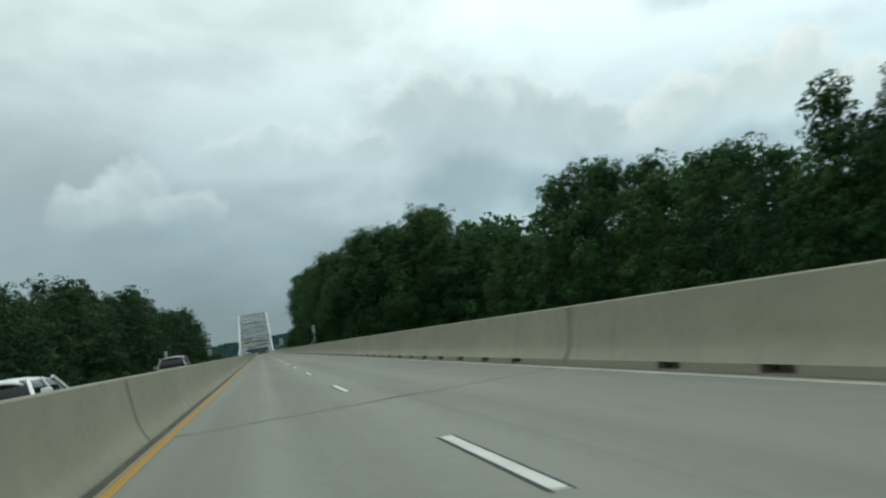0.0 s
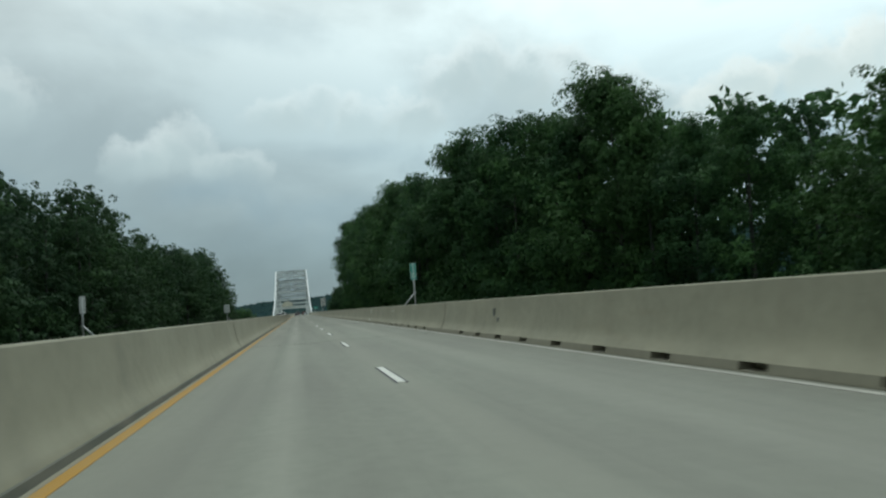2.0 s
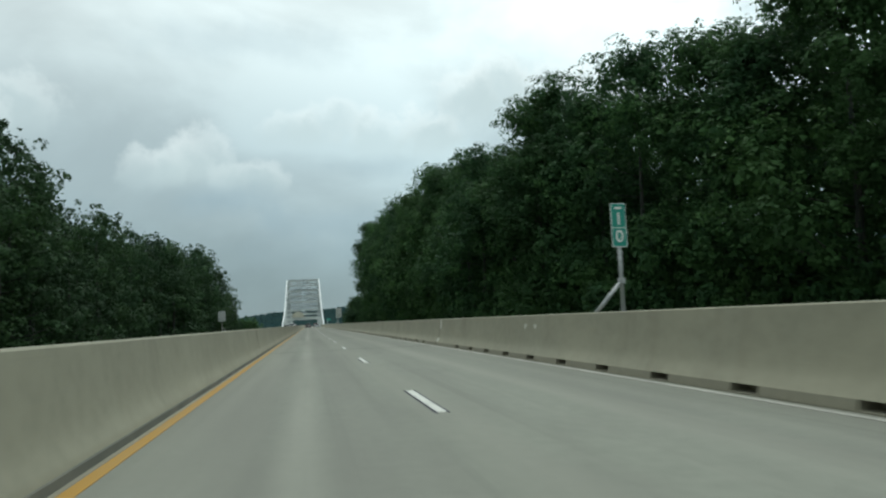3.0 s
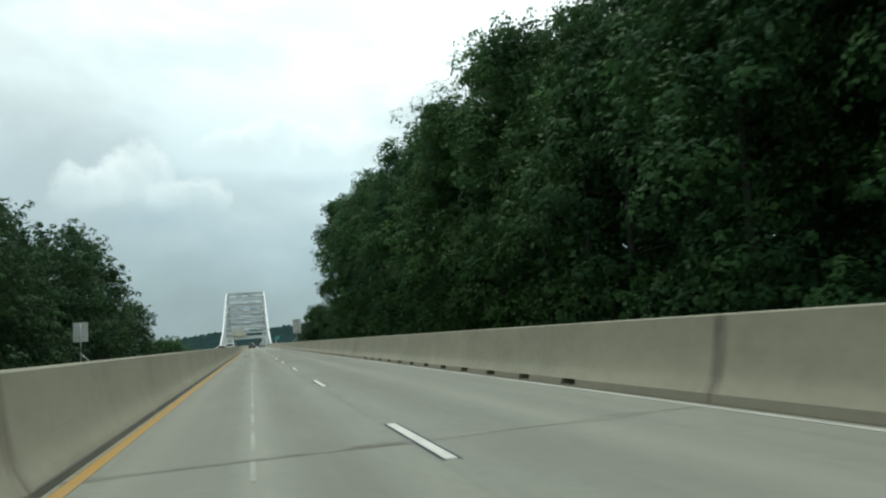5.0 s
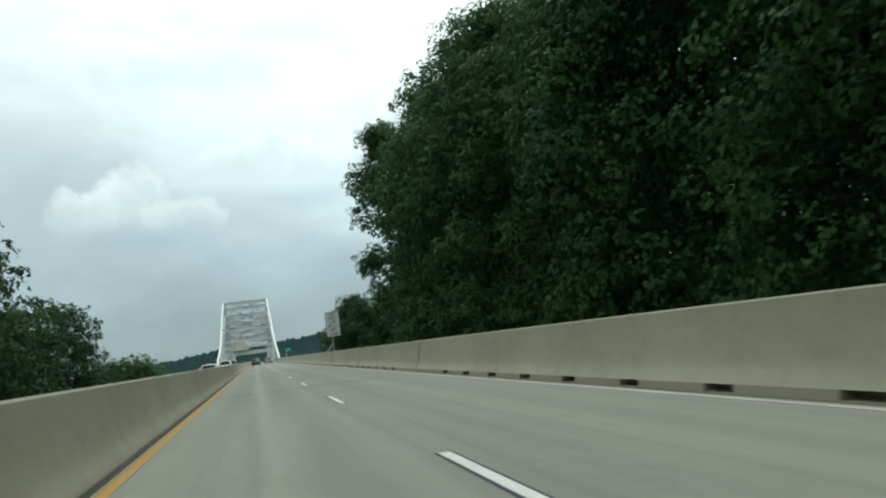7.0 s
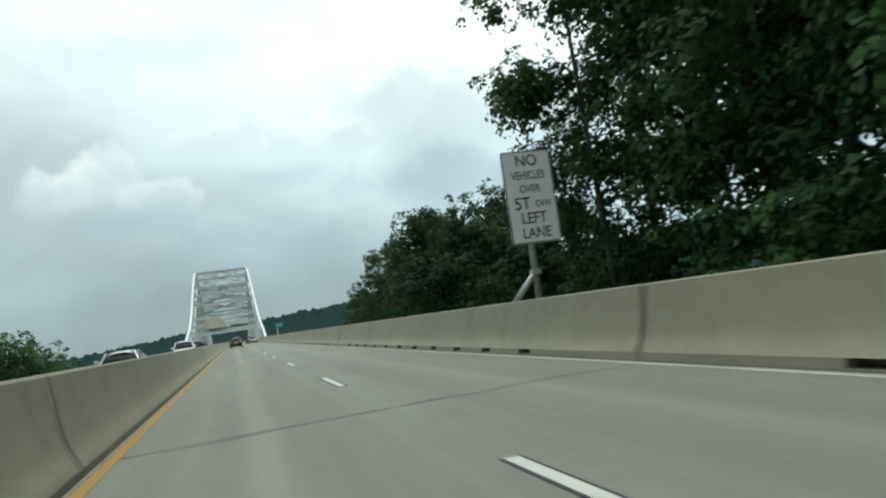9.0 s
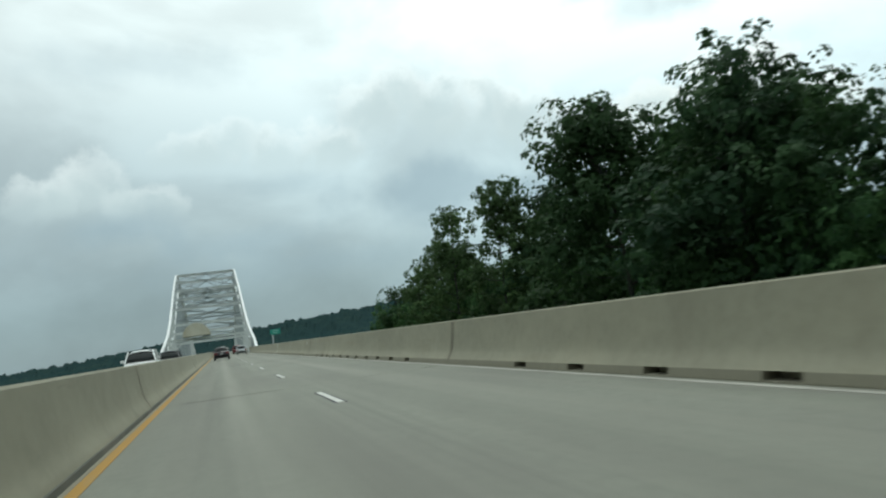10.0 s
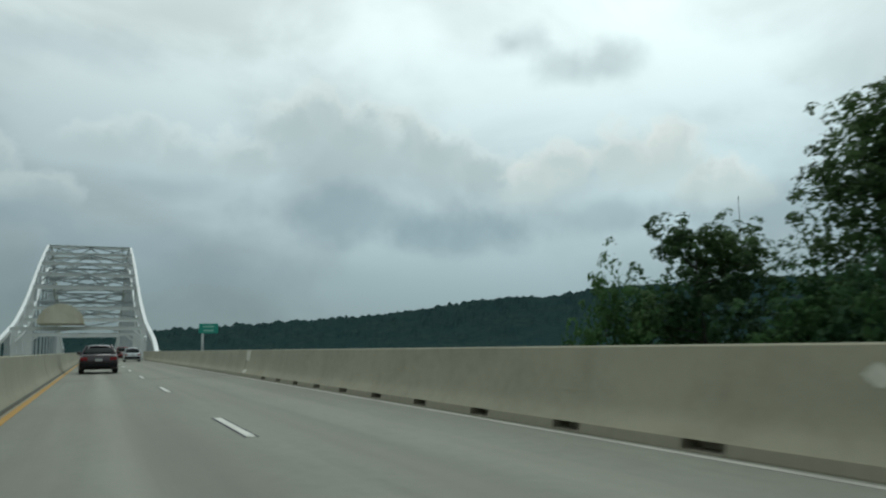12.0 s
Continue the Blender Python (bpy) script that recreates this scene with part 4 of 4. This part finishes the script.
    boxed("grille", (-w * 0.42, L2 - 0.06, deck_z * 0.52), (w * 0.42, L2 + 0.02, deck_z * 0.68), TRIM, car, "dark grille", 0.02)
    boxed("plate", (-0.17, -L2 - 0.03, deck_z * 0.64), (0.17, -L2 + 0.05, deck_z * 0.64 + 0.13), PLATE, car, "pale blank plate", 0.005)
    return car


def at(x, y, turned=False):
    return pose(x, y, road_z(x) + 0.008, 0, 0, 180 if turned else 0)


vehicle("sedan", "dark maroon sedan driving in the lane beside the median", "car", at(-0.02, 351.5), PAINT_MAROON, 4.7, 1.84, 0.98, 1.45, 1.25, 0.95, 0.33)
vehicle("hatchback", "silver compact hatchback in the outer lane", "car", at(3.5, 399.0), PAINT_SILVER, 4.2, 1.74, 0.98, 1.52, 1.0, 0.45, 0.31)
vehicle("red_suv", "dark red sport utility vehicle farther along the outer lane", "car", at(3.3, 424.0), PAINT_RED, 4.6, 1.85, 1.08, 1.75, 1.1, 0.3, 0.36)
vehicle("dark_van", "dark van far along the lane beside the median", "van", at(0.2, 415.0), PAINT_DARK, 4.9, 1.95, 1.1, 1.85, 0.9, 0.25, 0.35)
vehicle("white_suv", "white sport utility vehicle with roof rails in the opposite lanes", "car", at(-4.7, 305.2, True), PAINT_WHITE, 4.8, 1.9, 1.12, 1.74, 1.25, 0.3, 0.37, True)
vehicle("grey_suv", "grey sport utility vehicle with roof rails in the opposite lanes", "car", at(-5.2, 45.0, True), PAINT_GREY, 4.5, 1.76, 1.05, 1.64, 1.2, 0.3, 0.36, True)
vehicle("white_sedan", "white sedan in the opposite lanes", "car", at(-5.0, 12.6, True), PAINT_WHITE, 4.6, 1.78, 0.92, 1.32, 1.2, 0.95, 0.32)
vehicle("silver_sedan", "silver sedan in the opposite lanes", "car", at(-5.0, 266.5, True), PAINT_SILVER, 4.6, 1.78, 0.94, 1.36, 1.2, 0.95, 0.32)
vehicle("dark_pickup", "dark pickup in the opposite lanes far ahead", "car", at(-4.6, 331.0, True), PAINT_DARK, 5.0, 1.9, 1.1, 1.7, 1.2, 0.4, 0.37)

# ---- trees ----
rng = np.random.default_rng(11)


def crown_mesh(name, tall, base, wide, clumps, leaves, leaf, material, inside, corners, ragged=0.3):
    """Billowing clumps of single leaves round the limb ends, from base up to tall, with coarser leaves inside each clump."""
    centres = []
    while len(centres) < clumps:
        s = rng.random() ** 0.8
        z = base + (tall - base) * (0.04 + 0.92 * s)
        r_ = wide * (math.sin(math.pi * (0.17 + 0.77 * s)) ** 0.7) * (1 + ragged * max(-1.4, min(1.2, rng.normal())) * 0.5)
        a = rng.random() * 2 * math.pi
        q = max(0.0, r_ * (0.35 + 0.6 * rng.random() ** 0.6) - wide * 0.12)
        centres.append((q * math.cos(a), q * math.sin(a), z))
    centres = np.array(centres)
    size = wide * (0.30 if clumps > 50 else 0.35) * (0.55 + 0.75 * rng.random(clumps))

    def scatter(k, near, far, length, aligned, tuft, corners=3):
        count = np.maximum(4, (k / tuft * (size / size.mean()) ** 2).astype(int))
        idx = np.repeat(np.arange(clumps), count)
        m = len(idx)
        d = rng.normal(size=(m, 3)) + np.array([0, 0, 0.25])
        d /= np.linalg.norm(d, axis=1)[:, None]
        lobes = 1 + 0.3 * np.sin(d[:, 0] * 7 + idx) * np.sin(d[:, 1] * 6 + idx * 1.7)
        rad = size[idx] * lobes * (near + (far - near) * rng.random(m))
        c = centres[idx] + d * rad[:, None] * np.array([1.08, 1.08, 0.82])
        puff = np.repeat(wide * (0.06 + 0.085 * rng.random(m)), tuft)[:, None]
        c, d = np.repeat(c, tuft, 0), np.repeat(d, tuft, 0)
        if tuft > 1:
            # small domes of leaves at the twig ends
            e = rng.normal(size=c.shape) + d * 0.7 + np.array([0, 0, 0.35])
            e /= np.linalg.norm(e, axis=1)[:, None]
            c = c + e * puff * (0.7 + 0.35 * rng.random(len(c)))[:, None] * np.array([1, 1, 0.8])
            d = d * 0.5 + e * 0.8
        n = d * aligned + rng.normal(size=d.shape) * 0.42 + np.array([0, 0, 0.5])
        n /= np.linalg.norm(n, axis=1)[:, None]
        t = np.cross(n, rng.normal(size=d.shape))
        t /= np.linalg.norm(t, axis=1)[:, None]
        b = np.cross(n, t)
        s = length * (0.6 + 0.8 * rng.random(len(c)))[:, None]
        fold = n * s * 0.2
        if corners == 3:
            return np.stack([c - t * s, c + t * s * 0.8 + b * s * 0.75 - fold, c + t * s * 0.6 - b * s * 0.8 - fold], 1).reshape(-1, 3)
        return np.stack([c - t * s, c + b * s * 0.8 - fold, c + t * s, c - b * s * 0.8 - fold], 1).reshape(-1, 3)

    outer = scatter(leaves, 0.72, 1.0, leaf, 1.4, 26, corners)
    inner = scatter(inside, 0.15, 0.78, wide * 0.033, 0.9, 1)
    co = np.concatenate([outer, inner])
    mo, mi = len(outer) // corners, len(inner) // 3
    me = bpy.data.meshes.new(name)
    me.vertices.add(len(co))
    me.vertices.foreach_set("co", co.ravel())
    me.loops.add(len(co))
    me.loops.foreach_set("vertex_index", np.arange(len(co)))
    me.polygons.add(mo + mi)
    me.polygons.foreach_set("loop_start", np.concatenate([np.arange(mo) * corners, mo * corners + np.arange(mi) * 3]))
    me.update(calc_edges=True)
    me.materials.append(material)
    return me, centres


def tree_model(name, label, tall, base, wide, clumps, leaves, leaf, material, trunk_r, inside=80, corners=3):
    tree = thing(name, label, "tree")
    me, centres = crown_mesh("crown", tall, base, wide, clumps, leaves, leaf, material, inside, corners)
    rings = []
    for k in range(8):
        s = k / 7
        z = tall * 0.86 * s
        r_ = trunk_r * (1 - 0.86 * s) * (1.35 if k == 0 else 1)
        ox, oy = 0.35 * math.sin(3.1 * s + clumps), 0.35 * math.sin(2.3 * s + leaves)
        rings.append([(ox + r_ * math.cos(a * math.pi / 4), oy + r_ * math.sin(a * math.pi / 4), z) for a in range(8)])
    v, f = loft(rings)
    for cx, cy, cz in centres[::2]:
        s = max(0.12, min(0.95, (cz - 0.32 * math.hypot(cx, cy)) / (tall * 0.86)))
        ox, oy = 0.35 * math.sin(3.1 * s + clumps), 0.35 * math.sin(2.3 * s + leaves)
        p, q = Vector((ox, oy, s * tall * 0.86)), Vector((cx, cy, cz))
        r0 = max(0.03, trunk_r * 0.38 * (1 - s))
        turn = (q - p).to_track_quat("Z", "Y").to_matrix()
        bend = p.lerp(q, 0.5) + Vector((0, 0, -0.06 * (q - p).length))
        rr = [[e + turn @ Vector((r * math.cos(a * math.pi / 2.5), r * math.sin(a * math.pi / 2.5), 0)) for a in range(5)] for e, r in ((p, r0), (bend, r0 * 0.7), (q, r0 * 0.25))]
        bv, bf = loft(rr)
        o = len(v)
        v += bv
        f += [tuple(i + o for i in face_) for face_ in bf]
    piece("trunk", v, f, BARK, tree, "grey-brown trunk and limbs", True)
    ob = new("crown", me)
    ob.parent = tree
    return tree


def plant(model, x, y, z, height_scale, turn, girth=1.0, group=""):
    m = pose(x, y, z, 0, 0, turn) @ Matrix.Diagonal((height_scale * girth, height_scale * girth, height_scale, 1))
    t = copy_thing(model, m)
    if group:
        t["group"] = group
    return t


GROUND_Z = -6.2
WOOD = "tall dark green broadleaf tree at the edge of the roadside wood"
tall_models = [tree_model("broadleaf_tree", WOOD, 24, 2.5, 5.2 + 0.5 * (k % 2), 44, 460, 0.100, LEAF, 0.32, 130, 4) for k in range(4)]
mid_models = [tree_model("broadleaf_tree", WOOD, 24, 2.5, 5.4, 56, 175, 0.142, LEAF, 0.32, 36) for k in range(3)]
back_models = [tree_model("broadleaf_tree", "tall broadleaf tree deep in the roadside wood", 24, 6.0, 5.6, 44, 70, 0.28, LEAF, 0.34, 30) for k in range(2)]
bush_models = [tree_model("shrub", "dense green shrub below the parapet", 8, 0.5, 3.2, 36, 140, 0.092, LEAF, 0.12, 36) for k in range(2)]


# the opposite wood takes the leaf colour with painted-in shade
left_models = [tree_model("broadleaf_tree", "dark green broadleaf tree at the edge of the opposite wood", 24, 2.5, 5.4, 40, 120, 0.15, LEAF_SHADED, 0.32, 60, 4) for k in range(3)]


def grow(x, y, top, base, wide, clumps, leaves, leaf, material, inside, name, label, group, girth_r=0.18):
    """A single tree built at its own size and set on the ground."""
    t = tree_model(name, label, top - GROUND_Z, base - GROUND_Z, wide, clumps, leaves, leaf, material, girth_r, inside, 4)
    t.matrix_basis = pose(x, y, GROUND_Z)
    t["group"] = group
    return t


def lerp_table(table, q):
    for (a0, h0), (a1, h1) in zip(table, table[1:]):
        if a0 <= q <= a1:
            return h0 + (h1 - h0) * (q - a0) / (a1 - a0)
    return table[0][1] if q < table[0][0] else table[-1][1]


RIGHT_FRONT = ((0, 29), (95, 26), (125, 18), (150, 14.5), (220, 11.2), (240, 11.6), (262, 13.0), (290, 12.4))
RIGHT_TOP = ((0, 9.5), (27, 11), (38, 9.3), (48, 10.2), (54, 13.6), (62, 14.8), (70, 14.4), (76, 11.0), (80, 11.8), (86, 9.2), (95, 11.8), (100, 15.2), (106, 17.8), (112, 18.4), (119, 19.2), (125, 18.2), (131, 19.6), (137, 20.4), (143, 19.2), (150, 18.4), (170, 19.6), (185, 21.5), (197, 19.4), (210, 20.5), (228, 22.5), (262, 22))
LEFT_FRONT = ((0, -16), (300, -15.5))
LEFT_TOP = ((0, 7.4), (52, 7.7), (58, 9.0), (63, 8.1), (76, 10.3), (84, 11.2), (100, 10.6), (112, 12.8), (124, 15.6), (130, 14.4), (150, 13.3), (170, 12.6), (197, 13.9), (218, 15.4), (236, 15.6), (241, 12.4), (246, 9.4), (274, 9.6), (286, 6.2))
rnd = random.Random(5)
for row, (gap, back_off, lift) in enumerate(((5.6, 4.6, 0.0), (6.6, 11.0, 0.4))):
    y = 14.0 + row * 2
    while y < 249 - row * 2:
        models = (tall_models if y > 90 else mid_models, mid_models, back_models)[row]
        h_ = lerp_table(RIGHT_TOP, y) + lift + rnd.uniform(-3.0, 1.4) - GROUND_Z
        x = lerp_table(RIGHT_FRONT, y) + back_off + rnd.uniform(-1.0, 1.2)
        plant(rnd.choice(models), x, y, GROUND_Z, h_ / 24, rnd.uniform(0, 360), rnd.uniform(0.85, 1.08), "roadside wood")
        y += gap * rnd.uniform(0.8, 1.2)
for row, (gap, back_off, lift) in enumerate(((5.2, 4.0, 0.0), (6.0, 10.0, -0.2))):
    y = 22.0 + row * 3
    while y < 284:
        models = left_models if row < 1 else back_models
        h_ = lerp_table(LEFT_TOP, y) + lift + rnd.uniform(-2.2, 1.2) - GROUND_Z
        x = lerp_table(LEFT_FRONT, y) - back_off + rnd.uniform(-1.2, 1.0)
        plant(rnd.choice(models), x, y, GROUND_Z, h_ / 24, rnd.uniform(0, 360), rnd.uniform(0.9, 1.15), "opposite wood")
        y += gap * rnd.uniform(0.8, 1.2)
plant(tall_models[0], 18.8, 260.0, GROUND_Z, (22.0 - GROUND_Z) / 24, 40, 0.8, "roadside wood")


EDGE_TREE = "tall upright tree with gaps between its leaf clumps"
grow(15.4, 258.6, 25.0, 2.0, 4.6, 78, 400, 0.104, LEAF, 120, "broadleaf_tree", EDGE_TREE, "roadside wood", 0.2)
grow(18.4, 252.0, 24.0, 1.0, 5.0, 84, 330, 0.13, LEAF, 240, "broadleaf_tree", EDGE_TREE, "roadside wood", 0.3)
# taller heads over the edge of the wood
for x, y, top in ((33.6, 31.5, 11.8), (33.0, 26.0, 11.4), (34.0, 66.5, 15.2)):
    plant(mid_models[1], x, y, GROUND_Z, (top - GROUND_Z) / 24, 30 * y, 0.95, "roadside wood")
plant(tall_models[2], 15.8, 207.5, GROUND_Z, (21.6 - GROUND_Z) / 24, 130, 0.78, "roadside wood")


def deep_wood(name, label, spots, leaf):
    """The uncountable crowns behind the edge of a wood, as coarse leaves."""
    spots = np.array(spots)
    k = 46
    idx = np.repeat(np.arange(len(spots)), k)
    m = len(idx)
    c = spots[idx, :3] + np.clip(rng.normal(size=(m, 3)), -1.7, 1.7) * spots[idx, 3:4] * np.array([0.55, 0.55, 0.5])
    n = rng.normal(size=(m, 3)) + np.array([0, 0, 0.7])
    n /= np.linalg.norm(n, axis=1)[:, None]
    t = np.cross(n, rng.normal(size=(m, 3)))
    t /= np.linalg.norm(t, axis=1)[:, None]
    b = np.cross(n, t)
    s = leaf * (0.6 + 0.8 * rng.random(m))[:, None]
    quad = np.stack([c - t * s, c + b * s * 0.6 - n * s * 0.2, c + t * s, c - b * s * 0.6 - n * s * 0.2], 1).reshape(-1, 3)
    v = [tuple(q) for q in quad]
    ob = piece(name, v, [(4 * i, 4 * i + 1, 4 * i + 2, 4 * i + 3) for i in range(m)], LEAF)
    return tagged(ob, label, "woods", kind="stuff")


spots = []
for k in range(1500):
    y = rnd.uniform(20, 252)
    depth = rnd.uniform(8.0, 24.0)
    spots.append((lerp_table(RIGHT_FRONT, y) + 4 + depth, y, rnd.uniform(-3.0, lerp_table(RIGHT_TOP, y) - 2.4), 1.7))
deep_wood("deep_wood", "dark depth of the wood behind its edge", spots, 0.5)
spots = []
for k in range(800):
    y = rnd.uniform(22, 280)
    depth = rnd.uniform(6.0, 18.0)
    spots.append((lerp_table(LEFT_FRONT, y) - 4 - depth, y, rnd.uniform(-3.0, lerp_table(LEFT_TOP, y) - 1.6), 1.7))
deep_wood("deep_wood", "dark depth of the wood across the road", spots, 0.5)
# the thinner growth towards the river
ROUND = "dense round-crowned dark green tree near the river"
LOOSE = "light green tree with loose airy leaves beside the parapet"
for x, y, top, base, wide, clumps, leaves, leaf in ((12.8, 271.4, 6.4, -2.0, 3.3, 40, 380, 0.085), (12.7, 278.2, 7.5, -2.0, 3.5, 44, 380, 0.085), (17.6, 276.0, 8.2, -1.0, 4.4, 44, 200, 0.11), (17.2, 268.6, 5.6, -1.0, 3.4, 36, 200, 0.10),
                                                    (20.2, 282.8, 8.6, -1.0, 4.4, 44, 160, 0.12), (18.4, 288.0, 6.8, -1.0, 3.8, 40, 160, 0.11), (15.6, 287.8, 6.5, -1.5, 2.7, 38, 300, 0.09), (16.2, 263.4, 5.2, -1.0, 2.4, 30, 220, 0.085), (14.2, 265.6, 3.9, -1.0, 1.9, 28, 200, 0.075)):
    # backlit look of these crowns comes from the darkened leaf colour
    grow(x, y, top, base, wide, clumps, leaves, leaf, LEAF_SHADED, 70, "river_tree", ROUND, "growth by the river", 0.2)
for x, y, top, base, wide, clumps, leaves, leaf in ((12.7, 288.0, 6.9, -1.5, 2.5, 34, 330, 0.07), (12.1, 293.3, 7.0, -1.5, 2.4, 34, 330, 0.066), (16.4, 294.5, 6.2, -1.0, 2.8, 34, 200, 0.075), (10.9, 296.6, 4.2, -1.5, 1.5, 26, 230, 0.05),
                                                    (15.0, 300.5, 4.8, -1.0, 2.2, 30, 200, 0.06), (21.0, 302.0, 4.4, -1.0, 3.0, 34, 200, 0.075), (19.7, 320.8, 7.7, -1.0, 3.2, 48, 420, 0.066), (21.4, 319.4, 4.6, -1.0, 2.4, 30, 220, 0.066),
                                                    (15.9, 324.4, 5.3, -0.5, 1.9, 32, 260, 0.055), (17.6, 324.6, 4.6, -0.5, 1.8, 30, 260, 0.055)):
    grow(x, y, top, base, wide, clumps, leaves, leaf, LEAF_LIGHT, 34, "loose_tree", LOOSE, "growth by the river", 0.13)
for x, y, top, girth in ((18.5, 306.0, 1.9, 0.6), (19.8, 308.0, 3.6, 0.7), (24, 305, 3.6, 1.2), (22.5, 311.5, 2.8, 1.0), (28, 314, 3.2, 1.2), (27, 327, 3.4, 1.2), (14.2, 296.8, 3.8, 0.6), (14.8, 327.0, 3.0, 0.5)):
    plant(rnd.choice(bush_models), x, y, GROUND_Z, (top - GROUND_Z) / 8, rnd.uniform(0, 360), girth, "growth by the river")
for k in range(28):
    y = 268 + k * 2.2
    x = rnd.uniform(12.0, 16.5) + max(0.0, y - 300) * 0.12
    plant(rnd.choice(bush_models), x, y, GROUND_Z, (rnd.uniform(1.9, 3.1) - GROUND_Z) / 8, rnd.uniform(0, 360), rnd.uniform(0.6, 0.8), "hedge of shrubs by the river")
for x, y, top in ((-15, 289, 3.2), (-18, 293, 3.4), (-16, 300, 2.6), (-21, 303, 2.7), (-19, 311, 2.2)):
    plant(rnd.choice(bush_models), x, y, GROUND_Z, (top - GROUND_Z) / 8, rnd.uniform(0, 360), 1.2, "shrubs by the river")
# low fringe along the parapets
for k in range(40):
    y = 30 + k * 6.0 + rnd.uniform(-2, 2)
    x = lerp_table(RIGHT_FRONT, y) + 2.6 + rnd.uniform(0, 1.6)
    plant(rnd.choice(bush_models), x, y, GROUND_Z, (rnd.uniform(1.8, 3.6) - GROUND_Z) / 8, rnd.uniform(0, 360), 0.75, "fringe shrubs")
# crowns behind the edge trees along the tallest stretch of the wood
spots = []
for k in range(940):
    y = rnd.uniform(148, 261)
    spots.append((lerp_table(RIGHT_FRONT, y) + rnd.uniform(7.0, 15.0), y, rnd.uniform(6.0, lerp_table(RIGHT_TOP, y) - 1.6), 1.5))
deep_wood("deep_wood", "dense upper crowns inside the tall wood", spots, 0.36)
for model in tall_models + left_models + mid_models + back_models + bush_models:
    for o in list(model.children) + [model]:
        bpy.data.objects.remove(o)
